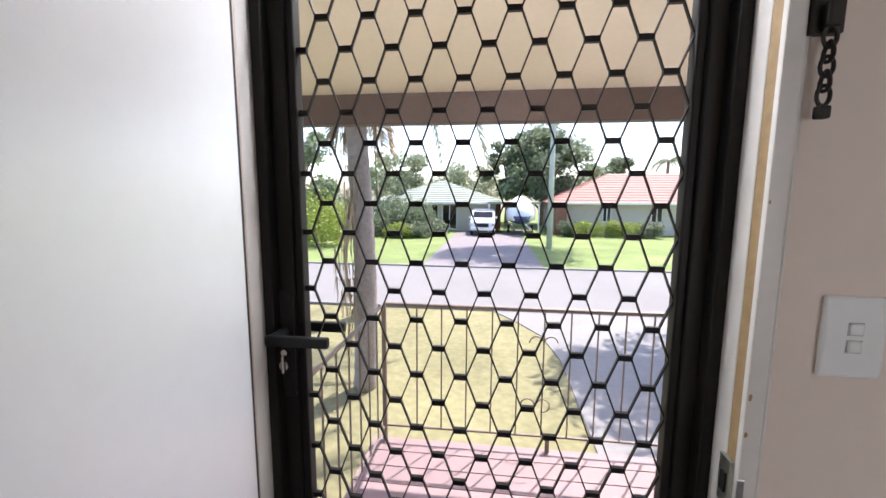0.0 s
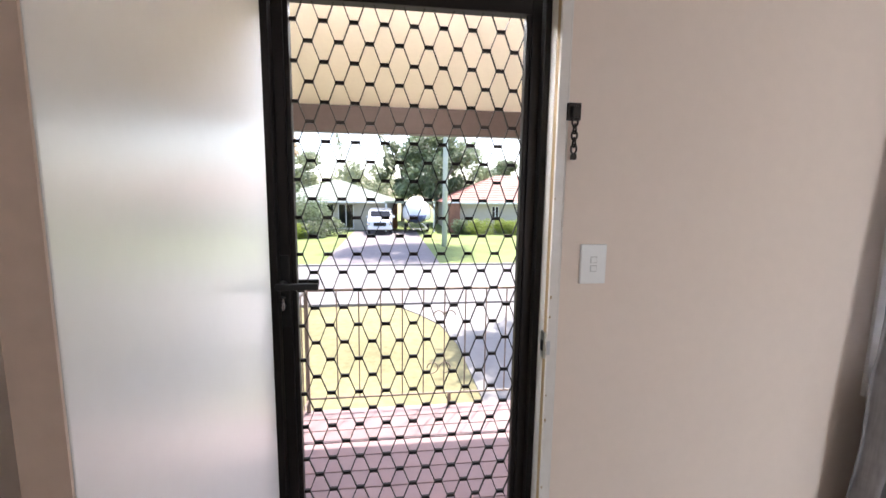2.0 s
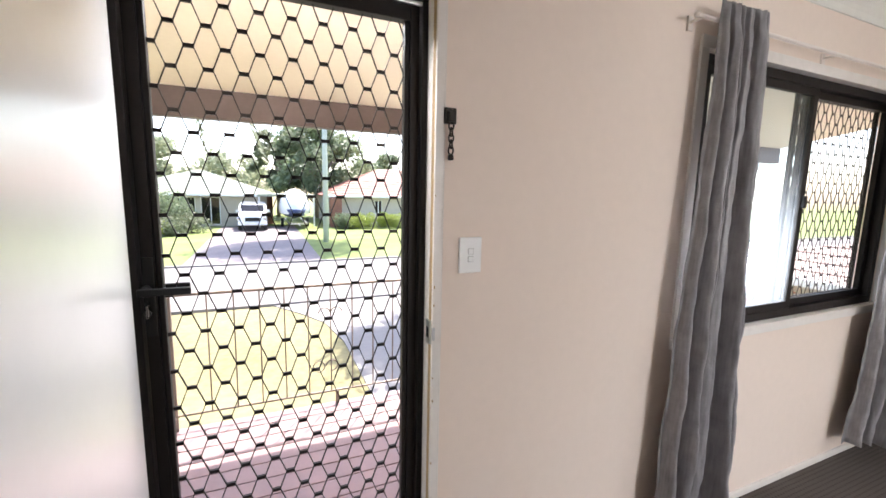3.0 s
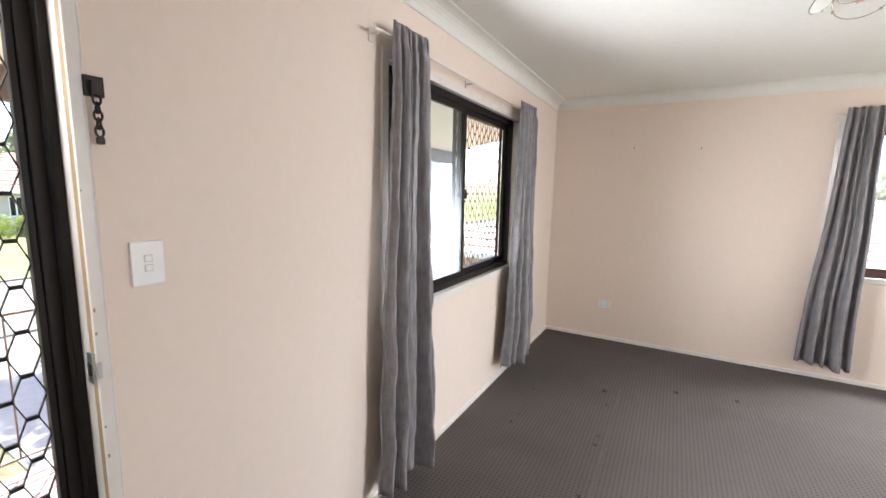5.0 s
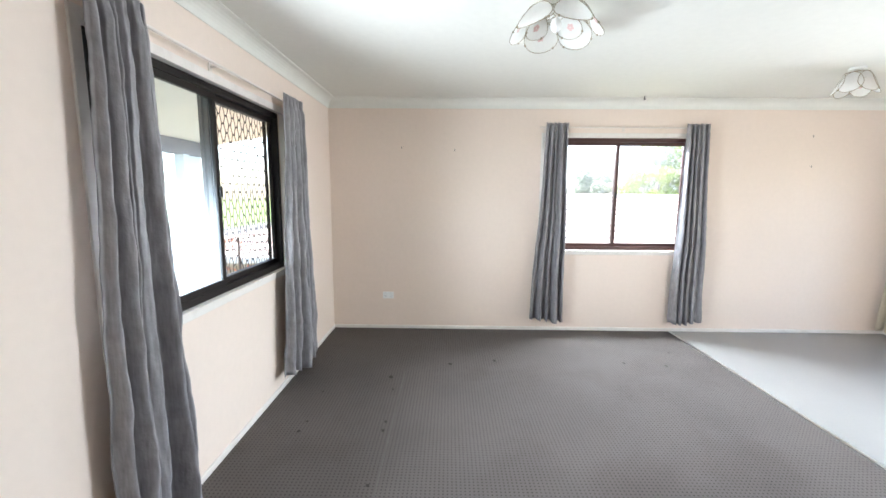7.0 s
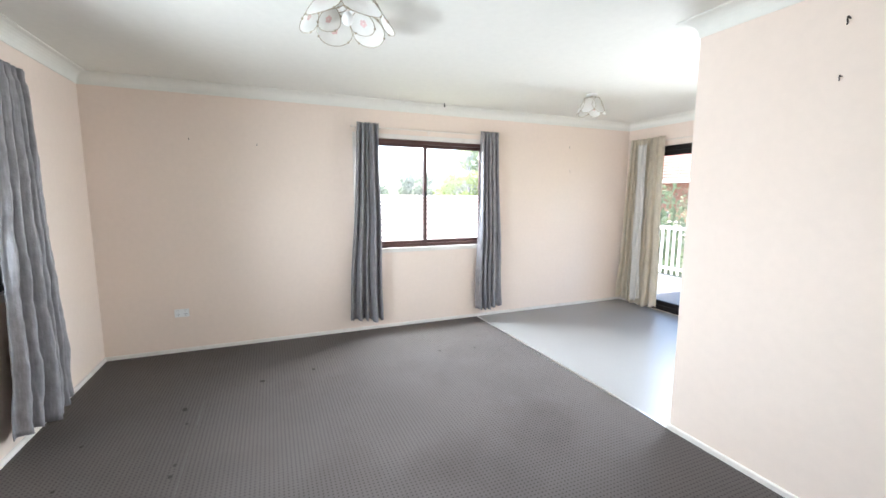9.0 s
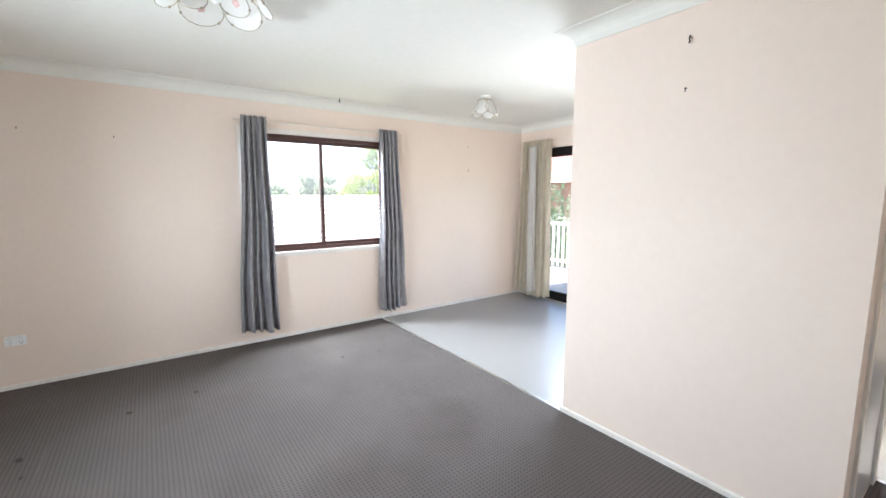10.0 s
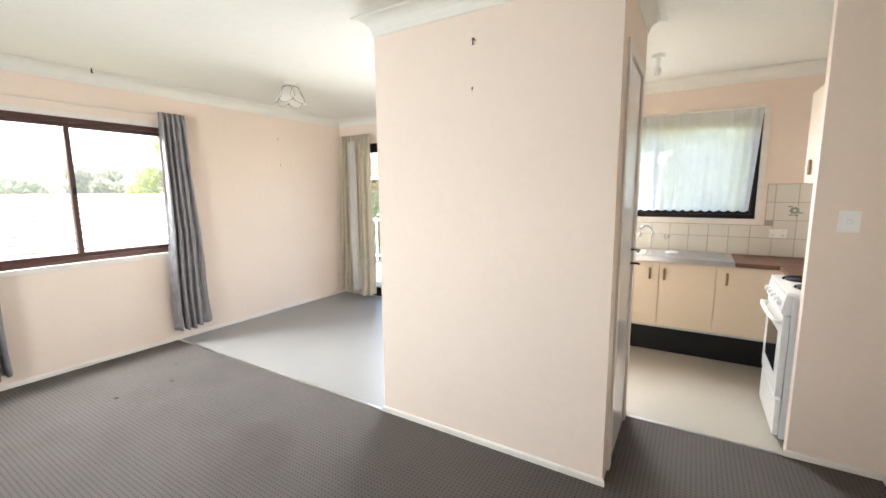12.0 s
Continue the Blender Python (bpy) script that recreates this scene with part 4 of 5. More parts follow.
def tree(name, label, at, height, spread, seed, leaf="leaf", lumps=26, per=130, size=0.2, trunk=0.2, low=0.3, flat=0.75, limb=0.35):
    """A tapered trunk with limbs and a broken crown of leaf lumps."""
    rnd = random.Random(seed)
    t = thing(name, at, label, "tree")
    b = tube([(0, 0, 0), (0.05, 0.03, height * 0.25), (-0.04, 0.08, height * 0.5), (0.0, 0.0, height * 0.8)], trunk, seg=8, radii=[trunk, trunk * 0.8, trunk * 0.6, trunk * 0.2])
    crown = bmesh.new()
    for k in range(lumps):
        a, h = rnd.uniform(0, math.tau), rnd.uniform(low, 1.0)
        r = spread * math.sqrt(rnd.random()) * (1.05 - 0.6 * abs(h - 0.55) / 0.55)
        c = (r * math.cos(a), r * math.sin(a), height * h)
        if k % 3 == 0:
            tube([(0, 0, height * max(0.15, h - limb)), (c[0] * 0.5, c[1] * 0.5, height * (h - limb / 3)), c], 0.05, b, seg=5, radii=[trunk * 0.45, trunk * 0.25, 0.02])
        leaves(crown, c, spread * rnd.uniform(0.2, 0.38), per, size, rnd, flat)
    part("trunk", b, M["bark"], t, smooth=True)
    part("crown", crown, M[leaf], t)
    return t


def bush(name, label, at, w, h, seed, leaf="leaf", per=150, size=0.09, n=8, category="bush", long=None):
    rnd = random.Random(seed)
    t = thing(name, at, label, category)
    b = bmesh.new()
    lw = long or w
    for k in range(n):
        leaves(b, (rnd.uniform(-lw, lw) * 0.5, rnd.uniform(-w, w) * 0.35, h * rnd.uniform(0.25, 0.7)), h * rnd.uniform(0.35, 0.5), per, size, rnd)
    part("foliage", b, M[leaf], t)
    s = rod((0, 0, 0), (0.02, 0, h * 0.5), 0.03, seg=6)
    part("stem", s, M["bark"], t)
    return t


def palm(name, label, at, height, radius, fronds, reach, seed, skirt=0, droop=1.0, hang=0):
    """A ringed palm trunk with arching fronds of many leaflets and a skirt of dry ones."""
    rnd = random.Random(seed)
    t = thing(name, at, label, "palm")
    n = int(height / 0.11)
    pts = [(0.05 * math.sin(i * 0.11), 0.04 * math.cos(i * 0.09), height * i / n) for i in range(n + 1)]
    part("trunk", tube(pts, radius, seg=14, radii=[radius * (1.15 - 0.25 * i / n) * (1.03 if i % 2 else 0.97) for i in range(n + 1)]), M["bark"], t, smooth=True)
    for k in range(fronds + skirt):
        dry = k >= fronds
        a = k * 2.4 + rnd.uniform(-0.3, 0.3)
        d = Vector((math.cos(a), math.sin(a), 0))
        ln = reach * rnd.uniform(0.75, 1.1) * (0.7 if dry else 1)
        up = -0.9 if dry else rnd.uniform(0.1, 0.8)
        b = bmesh.new()
        line = []
        for i in range(15):
            u = i / 14
            out = ln * u * (0.35 if dry else 1) * (1 - 0.18 * u)
            line.append(Vector((0, 0, height - (0.3 if dry else 0))) + d * out + Vector((0, 0, ln * (up * u - (0.2 if dry else 0.9 * droop) * u * u))))
        tube(line, 0.03, b, seg=5, radii=[0.035 * (1 - 0.85 * i / 14) for i in range(15)])
        side = d.cross(Vector((0, 0, 1)))
        for i in range(2, 15):
            for j in range(3):
                c = line[i - 1].lerp(line[i], j / 3)
                w = 0.5 * ln * 0.45 * math.sin(math.pi * (0.12 + 0.8 * i / 15))
                for s in (-1, 1):
                    tip = c + side * s * w * 0.75 + d * w * 0.5 - Vector((0, 0, w * rnd.uniform(0.4, 1.0)))
                    f = d * 0.022
                    b.faces.new([b.verts.new(p) for p in (c - f, c + f, tip)])
        part("dry_frond" if dry else "frond", b, M["dry" if dry else "palmleaf"], t)
    for k in range(hang):
        a, drop = radians(150 + 42 * k), height * rnd.uniform(0.55, 0.85)
        d, side = Vector((math.cos(a), math.sin(a), 0)), Vector((-math.sin(a), math.cos(a), 0))
        line = [Vector((0, 0, height - 0.15 - drop * i / 20)) + d * (radius * 0.9 + 0.10 * math.sin(i * 0.35 + k)) + side * 0.05 * math.sin(i * 0.5 + k) for i in range(21)]
        b = tube(line, 0.02, seg=5)
        for p in line[1:]:
            for _ in range(9):
                q = p + side * rnd.uniform(-0.16, 0.16) + d * rnd.uniform(-0.02, 0.12)
                tip = q + side * rnd.uniform(-0.08, 0.08) - Vector((0, 0, rnd.uniform(0.2, 0.45)))
                w = side * 0.012
                b.faces.new([b.verts.new(v) for v in (q - w, q + w, tip)])
        part("dry_frond", b, M["dry"], t, "dead frond hanging against the trunk")
    return t


def house(name, label, at, w, d, wall_h, roof_h, wall, roof, eave, windows, ridge=0.5):
    """A low house: four walls with window openings on the street side, and a hipped roof with courses. Its street side is local y = 0."""
    t = thing(name, at, label, "house")
    part("wall", wall_mesh("x", -w / 2, w / 2, 0, 0.2, 0, wall_h, [q[:4] for q in windows]), M[wall], t)
    part("wall", wall_mesh("y", 0.2, d, -w / 2, -w / 2 + 0.2, 0, wall_h), M[wall], t)
    part("wall", wall_mesh("y", 0.2, d, w / 2 - 0.2, w / 2, 0, wall_h), M[wall], t)
    part("back_wall", wall_mesh("x", -w / 2 + 0.2, w / 2 - 0.2, d - 0.2, d, 0, wall_h), M[wall], t)
    for a0, a1, z0, z1, *_ in windows:
        fr = box(a0, a0 + 0.06, 0.06, 0.12, z0, z1)
        for q in ((a1 - 0.06, a1, 0.06, 0.12, z0, z1), (a0, a1, 0.06, 0.12, z0, z0 + 0.06), (a0, a1, 0.06, 0.12, z1 - 0.06, z1), ((a0 + a1) / 2 - 0.03, (a0 + a1) / 2 + 0.03, 0.06, 0.12, z0, z1)):
            box(*q, bm=fr)
        f = part("window", fr, M["white"], t)
        part("pane", box(a0 + 0.02, a1 - 0.02, 0.1, 0.11, z0 + 0.02, z1 - 0.02), M["dark_glass"], f)
    n = 12
    for side in range(4):
        b, last = bmesh.new(), None
        for i in range(n + 1):
            u = i / n
            x, y0, y1 = (w / 2 + eave) - u * (d / 2 + eave) * ridge * 2, -eave + u * (d / 2 + eave), d + eave - u * (d / 2 + eave)
            c = [(-x, y0), (x, y0), (x, y1), (-x, y1)]
            p, q = c[side], c[(side + 1) % 4]
            for lift in ((-0.005, 0.035) if i < n else (0.0,)):
                line = [b.verts.new((*v, wall_h + roof_h * u + lift)) for v in (p, q)]
                if last:
                    b.faces.new((last[0], last[1], line[1], line[0]))
                last = line
        part("roof_slope", b, M[roof], t)
    part("gutter", box(-w / 2 - eave, w / 2 + eave, -eave - 0.06, -eave, wall_h - 0.08, wall_h + 0.06), M["white"], t)
    part("soffit", box(-w / 2 - eave, w / 2 + eave, -eave, 0, wall_h - 0.02, wall_h), M["white"], t)
    return t


house("brick_house", "low pale walled house with red tiled hip roof", (7.3, 30.0, GROUND), 14.0, 9.0, 2.25, 2.3, "render", "redroof", 0.6,
      [(-3.9, -3.3, 0.9, 2.0), (-0.6, 0.2, 0.9, 2.0), (1.6, 3.6, 0.1, 2.05)])
pier = thing("brick_pier", (0.4, 29.6, GROUND), "red brick pier at the house corner", "pier")
part("pier", box(-0.4, 0.4, -0.3, 0.3, 0, 2.2), M["brick"], pier)
house("pale_house", "low rendered house with pale grey sheet roof", (-8.9, 31.5, GROUND), 9.4, 9.0, 2.2, 1.8, "render", "paleroof", 0.8,
      [(-1.6, 0.2, 0.1, 2.05), (0.5, 1.7, 0.1, 2.05), (-4.2, -2.6, 0.8, 2.0)])
cp = thing("carport", (-3.4, 30.2, GROUND), "flat white carport roof on slim posts", "carport")
part("roof", box(-1.4, 2.4, -0.5, 3.2, 2.15, 2.32, bevel=0.01), M["paleroof"], cp)
for x in (-1.3, 2.3):
    part("post", box(x - 0.05, x + 0.05, -0.4, -0.3, 0, 2.15), M["white"], cp)
part("brick_pier", box(-1.0, -0.4, 2.6, 2.9, 0, 2.15), M["brick"], cp)


def ute(at, rz):
    """A white utility car: cabin, bonnet, tray canopy, glass, wheels."""
    t = thing("utility_car", at, "white utility car parked facing the road", "car", rz=rz)
    side = [(-0.1, 0.45), (0.0, 0.95), (0.15, 1.05), (1.25, 1.12), (1.75, 1.62), (3.1, 1.66), (3.2, 1.1), (4.9, 1.1), (4.95, 0.5)]
    b = prism(side, -0.82, 0.82, m=Matrix(((0, 0, 1, 0), (1, 0, 0, 0), (0, 1, 0, 0), (0, 0, 0, 1))))
    bmesh.ops.bevel(b, geom=b.edges[:], offset=0.05, segments=2, affect="EDGES")
    body = part("body", b, M["carwhite"], t, smooth=False)
    part("windscreen", prism([(1.33, 1.16), (1.72, 1.57), (1.70, 1.585), (1.30, 1.175)], -0.68, 0.68, m=Matrix(((0, 0, 1, 0), (1, 0, 0, 0), (0, 1, 0, 0), (0, 0, 0, 1)))), M["dark_glass"], body)
    part("grille", box(-0.42, 0.42, -0.13, -0.06, 0.62, 0.86, bevel=0.02), M["black"], body)
    for s in (-1, 1):
        part("headlight", box(s * 0.74 - 0.14, s * 0.74 + 0.06, -0.10, 0.05, 0.68, 0.86, bevel=0.03), M["chrome"], body)
        part("mirror", box(s * 0.92 - 0.1, s * 0.92 + 0.1, 1.35, 1.45, 1.1, 1.28, bevel=0.03), M["carwhite"], body)
    part("bumper", box(-0.84, 0.84, -0.2, 0.02, 0.38, 0.58, bevel=0.05), M["carwhite"], t)
    part("canopy", box(-0.8, 0.8, 3.25, 4.9, 1.1, 1.72, bevel=0.06), M["carwhite"], t)
    part("roof_rack", box(-0.6, 0.6, 1.95, 3.0, 1.7, 1.76, bevel=0.01), M["steel"], t)
    for x in (-0.75, 0.75):
        for y in (0.75, 3.9):
            w = part("wheel", rod((x - 0.1, y, 0.34), (x + 0.1, y, 0.34), 0.34, seg=18), M["tyre"], t)
            part("rim", rod((x - 0.105, y, 0.34), (x + 0.105, y, 0.34), 0.2, seg=14), M["steel"], w)
    return t


ute((-5.1, 27.3, GROUND + 0.02), 0)


def boat(at):
    """A covered boat on its trailer."""
    t = thing("boat_trailer", at, "boat under a white cover on a trailer", "boat")
    b = bmesh.new()
    rings = []
    for i in range(13):
        u = i / 12
        w, keel, top = 0.95 * math.sin(math.pi * min(0.5, 0.08 + u * 0.62)), 0.55 + 0.35 * (1 - u) ** 2, 1.2 + 0.15 * (1 - u)
        rings.append([b.verts.new(v) for v in ((-w, u * 5, top), (-w * 0.75, u * 5, keel + 0.2), (0, u * 5, keel), (w * 0.75, u * 5, keel + 0.2), (w, u * 5, top))])
    for p, q in zip(rings, rings[1:]):
        for k in range(4):
            b.faces.new((p[k], p[k + 1], q[k + 1], q[k]))
        b.faces.new((p[0], q[0], q[4], p[4]))
    b.faces.new(rings[0]), b.faces.new(rings[-1][::-1])
    part("hull", b, M["bluecloth"], t, smooth=True)
    c = ball((0, 2.9, 1.35), 1.0, u=20, v=12, squash=(1.05, 2.1, 1.3))
    for v in c.verts:
        v.co += Vector((0.05 * math.sin(v.co.y * 5), 0, 0.05 * math.sin(v.co.x * 7 + v.co.y * 3)))
        v.co.z = max(v.co.z, 0.95)
    part("cover", c, M["white"], t, smooth=True)
    f = box(-0.6, -0.52, -0.4, 5.0, 0.42, 0.5)
    box(0.52, 0.6, -0.4, 5.0, 0.42, 0.5, bm=f), box(-0.6, 0.6, -0.4, -0.3, 0.42, 0.5, bm=f), box(-0.04, 0.04, -1.5, -0.4, 0.42, 0.5, bm=f)
    part("trailer_frame", f, M["steel"], t)
    for x in (-0.85, 0.85):
        w = part("wheel", rod((x - 0.09, 3.0, 0.3), (x + 0.09, 3.0, 0.3), 0.3, seg=16), M["tyre"], t)
        part("rim", rod((x - 0.095, 3.0, 0.3), (x + 0.095, 3.0, 0.3), 0.17, seg=12), M["steel"], w)


boat((-2.4, 27.3, GROUND + 0.02))
pl = thing("power_pole", (-1.46, 21.0, GROUND), "pale weathered power pole on the verge", "pole")
part("shaft", rod((0, 0, 0), (0, 0, 9.0), 0.15, seg=14, r2=0.11), M["pole"], pl, smooth=True)
part("crossarm", box(-1.0, 1.0, -0.05, 0.05, 8.3, 8.42), M["pole"], pl)
# Added for its shade only: trunk behind the pole, crown above the beam.
tree("unseen_shade_tree", "unseen tall tree added to shade the far verge", (-1.28, 22.4, GROUND), 9.6, 4.2, 49, lumps=60, per=150, size=0.2, low=0.82, trunk=0.08, limb=0.12)
tree("broad_tree", "large dense green tree behind the houses", (0.2, 40, GROUND), 8.6, 4.6, 21, lumps=46, per=210, size=0.24, low=0.32, trunk=0.3)
tree("broad_tree", "green tree with brighter leaves behind the houses", (-3.1, 42, GROUND), 8.2, 2.6, 22, leaf="palmleaf", lumps=24, per=160, size=0.22, low=0.35)
tree("broad_tree", "green tree beside the brick house", (6.8, 43, GROUND), 6.2, 3.4, 23, lumps=26, per=160, size=0.22, low=0.35)
tree("garden_tree", "dense garden tree at the road side", (-15.7, 23, GROUND), 6.2, 2.6, 24, lumps=30, per=200, size=0.15, low=0.12)
tree("garden_tree", "shaded garden tree beside the pale house", (-12.7, 28.5, GROUND), 4.6, 1.8, 25, lumps=22, per=170, size=0.13, low=0.12)
bush("garden_bush", "round green garden bush", (-9.8, 27.5, GROUND), 1.8, 2.6, 26, per=260, n=12)
bush("garden_bush", "low grey-green garden bush", (-8.4, 27.0, GROUND), 1.2, 1.3, 27, leaf="palmleaf", per=220)
bush("garden_bush", "tall bright green garden shrubs", (-13.6, 20.5, GROUND), 2.4, 3.0, 48, leaf="hedge", per=240, n=14)
bush("garden_bush", "low flowering garden bush", (-11.4, 26.5, GROUND), 1.8, 1.2, 28, per=200)
for x, y, w, h, seed, kind in ((-12.9, 25.6, 2.2, 2.3, 61, "leaf"), (-11.0, 27.4, 2.0, 2.8, 62, "leaf"), (-14.6, 26.5, 2.4, 3.2, 63, "leaf"), (-9.0, 25.6, 1.3, 0.9, 64, "palmleaf"), (-10.4, 25.4, 1.4, 1.0, 65, "hedge")):
    bush("garden_bush", "leafy shrub in the garden bed across the road", (x, y, GROUND), w, h, seed, leaf=kind, per=240, n=11)
tree("broad_tree", "pale distant tree behind the sheet roofed house", (-14.5, 44, GROUND), 7.4, 3.4, 66, leaf="paletree", lumps=24, per=150, size=0.24, low=0.3)
tree("broad_tree", "low pale distant trees behind the houses", (-8.0, 48, GROUND), 5.6, 4.6, 67, leaf="paletree", lumps=28, per=140, size=0.25, low=0.25)
bush("clipped_hedge", "bright yellow-green clipped hedge", (3.2, 28.0, GROUND), 0.9, 1.15, 29, leaf="hedge", per=420, size=0.06, n=26, category="hedge", long=4.6)
bush("garden_bush", "round dark green bush beside the brick house", (0.9, 28.2, GROUND), 1.0, 1.2, 30, per=260)
bush("garden_bush", "pale round bush beside the hedge", (6.0, 27.8, GROUND), 1.0, 1.1, 31, leaf="palmleaf", per=220)
palm("palm", "tall grey palm on the front lawn with dry skirt", (-6.12, 4.8, GROUND), 5.3, 0.14, 17, 2.1, 33, skirt=9, droop=1.5, hang=3)
palm("palm", "slim grey palm near the road", (-7.27, 8.2, GROUND), 6.2, 0.17, 15, 3.0, 34, skirt=6, droop=1.3)
palm("palm", "distant pale palm beyond the brick house", (11.5, 40, GROUND), 6.0, 0.16, 14, 2.2, 36)
palm("palm", "distant pale palm beyond the red roof", (17.0, 42, GROUND), 6.6, 0.16, 14, 2.2, 37)

# Out-of-view tree, added to throw dappled shade on the driveway.
tree("garden_tree", "unseen leafy tree added to shade the driveway", (0.9, 8.3, GROUND), 7.8, 2.9, 47, lumps=38, per=230, size=0.13, low=0.80, trunk=0.14)

# ---- outdoors: seen through the other windows ----
house("neighbour_house", "neighbouring house with pale sunlit tiled roof", (5.2, -4.0, GROUND - 1.0), 22, 11, 2.3, 1.45, "render", "neighbourroof", 0.6, [(-3, -1, 0.9, 2.0)]).matrix_world = pose(5.0, -6.0, GROUND - 1.0, 0, 0, -90)
tree("garden_tree", "bright green tree behind the neighbouring roof", (24.0, -15.4, GROUND), 6.2, 2.5, 41, leaf="hedge", lumps=24, per=170, size=0.2, low=0.2)
tree("garden_tree", "pale green trees in the distance", (34.0, -2.0, GROUND), 2.9, 5.0, 42, leaf="paletree", lumps=26, per=150, size=0.25, low=0.3)
tree("garden_tree", "pale green trees along the horizon beyond the roofs", (34.0, -10.2, GROUND), 3.5, 3.2, 71, leaf="paletree", lumps=24, per=150, size=0.22, low=0.35)
tree("garden_tree", "taller pale green tree beyond the roofs", (34.0, -14.8, GROUND), 4.4, 2.4, 72, leaf="paletree", lumps=22, per=150, size=0.22, low=0.3)
tree("garden_tree", "distant green trees beyond the roofs", (36.0, -22.0, GROUND), 4.0, 5.0, 43, leaf="paletree", lumps=26, per=150, size=0.25, low=0.3)
bush("flower_bush", "orange-red flowering bush beside the verandah", (5.6, 4.2, GROUND), 1.6, 1.7, 44, leaf="flower", per=160, size=0.06)
bush("garden_bush", "green garden bush beside the flowers", (7.4, 5.2, GROUND), 1.6, 1.5, 45, leaf="hedge", per=200)
structure("back_deck", box(-3.0, 4.4, -8.4, YR - 0.14, -0.16, -0.05), M["concrete"], "pale sunlit back terrace", "terrace")
fence = thing("terrace_railing", (-1.6, -8.3, -0.05), "white painted picket railing of the back terrace", "railing")
for z in (0.12, 0.88):
    part("rail", box(-1.4, 5.9, -0.02, 0.02, z, z + 0.05, bevel=0.004), M["white"], fence)
first = part("picket", box(-0.022, 0.022, 0.02, 0.04, 0.04, 0.95, bevel=0.003), M["white"], fence)
for k in range(60):
    p = first if k == 0 else new("picket", first.data)
    p.parent = fence
    p.location = (-1.38 + k * 0.122, 0, 0)
for x in (-1.4, 0.45, 2.2, 4.05, 5.9):
    part("post", box(x - 0.045, x + 0.045, -0.11, -0.02, 0, 1.1, bevel=0.004), M["white"], fence)
bush("clipped_hedge", "dense green hedge behind the terrace", (4.2, -11.6, GROUND), 1.2, 3.1, 46, per=600, size=0.07, n=16, category="hedge", long=4.5)
house("rear_house", "house with red tiled roof behind the hedge", (4.0, -22.0, GROUND), 12, 8, 3.5, 2.2, "brick", "redroof", 0.5, [(-2, 0, 0.9, 2.0)]).matrix_world = pose(10.5, -20.0, GROUND, 0, 0, 180)
tree("garden_tree", "yellow-green tree behind the kitchen window", (-4.6, -15.0, GROUND), 6.0, 3.2, 51, leaf="hedge", lumps=30, per=150, size=0.16, low=0.2)

# ---- small fittings of the living room ----
def wall_plate(name, label, category, m, w, h, rockers, vertical=True, dark=False):
    """A flush plastic plate with rocker switches or sockets; local x across, z up, -y out of the wall."""
    t = thing(name, (0, 0, 0), label, category)
    t.matrix_world = m
    part("plate", box(-w / 2, w / 2, -0.009, 0.0, -h / 2, h / 2, bevel=0.003), M["white"], t)
    for x, z, rw, rh in rockers:
        # Grey frame draws the thin shadow line round each rocker.
        part("rocker_rim", box(x - rw / 2 - 0.0014, x + rw / 2 + 0.0014, -0.0096, -0.008, z - rh / 2 - 0.0014, z + rh / 2 + 0.0014), M["shadowline"], t)
        part("rocker", box(x - rw / 2, x + rw / 2, -0.0118, -0.009, z - rh / 2, z + rh / 2, bevel=0.002), M["white"], t)
    return t


wall_plate("light_switch", "white two-gang light switch beside the front door", "light switch", pose(-3.848, 0, 1.283), 0.075, 0.110, [(0, 0.012, 0.016, 0.015), (0, -0.012, 0.016, 0.015)])
wall_plate("light_switch", "white single light switch beside the kitchen opening", "light switch", pose(-4.892, YH, 1.260, 0, 0, 180), 0.080, 0.104, [(0, 0, 0.014, 0.020)])


def power_point(label, m):
    t = wall_plate("power_point", label, "power point", m, 0.116, 0.074, [(-0.03, 0.022, 0.012, 0.016), (0.03, 0.022, 0.012, 0.016)])
    for x in (-0.03, 0.03):
        for dx, dz, a in ((-0.008, 0.0, 30), (0.008, 0.0, -30), (0, -0.014, 0)):
            s = box(-0.0015, 0.0015, -0.0095, -0.0085, -0.004, 0.004)
            s.transform(pose(x + dx, 0, -0.008 + dz, 0, a, 0))
            part("slot", s, M["black"], t)
    return t


power_point("white double power point low on the wall", pose(0, -0.595, 0.366, 0, 0, -90))

# door chain beside the frame
ch = thing("door_chain", (-3.927, 0.0, 1.686), "dark iron door chain hanging from its plate", "door chain")
part("plate", box(-0.018, 0.018, -0.013, 0, -0.022, 0.022, bevel=0.002), M["iron"], ch)
part("lug", box(-0.009, 0.009, -0.026, -0.012, -0.017, 0.012, bevel=0.003), M["iron"], ch)
for k in range(5):
    z = -0.028 - k * 0.0170
    ring = [(0.0075 * math.cos(a) if k % 2 == 0 else 0.001 * math.sin(2 * a), -0.018 + (0.0 if k % 2 == 0 else 0.0075 * math.cos(a)), z + 0.0120 * math.sin(a)) for a in [i * math.tau / 14 for i in range(14)]]
    part("chain_link", tube(ring, 0.0026, seg=6, closed=True), M["iron"], ch)
part("end_stud", box(-0.007, 0.007, -0.025, -0.012, -0.124, -0.108, bevel=0.003), M["iron"], ch)


def wall_hook(label, at, rz, big=False):
    t = thing("picture_hook", at, label, "picture hook", "picture hooks", rz=rz)
    s = 1.6 if big else 1.0
    b = rod((0, 0, 0.0), (0, -0.012 * s, 0.004 * s), 0.002 * s, seg=6)
    tube([(0, -0.012 * s, 0.004 * s), (0, -0.014 * s, -0.004 * s), (0, -0.010 * s, -0.012 * s), (0, -0.014 * s, -0.016 * s)], 0.0022 * s, b, seg=6)
    part("hook", b, M["iron"], t)


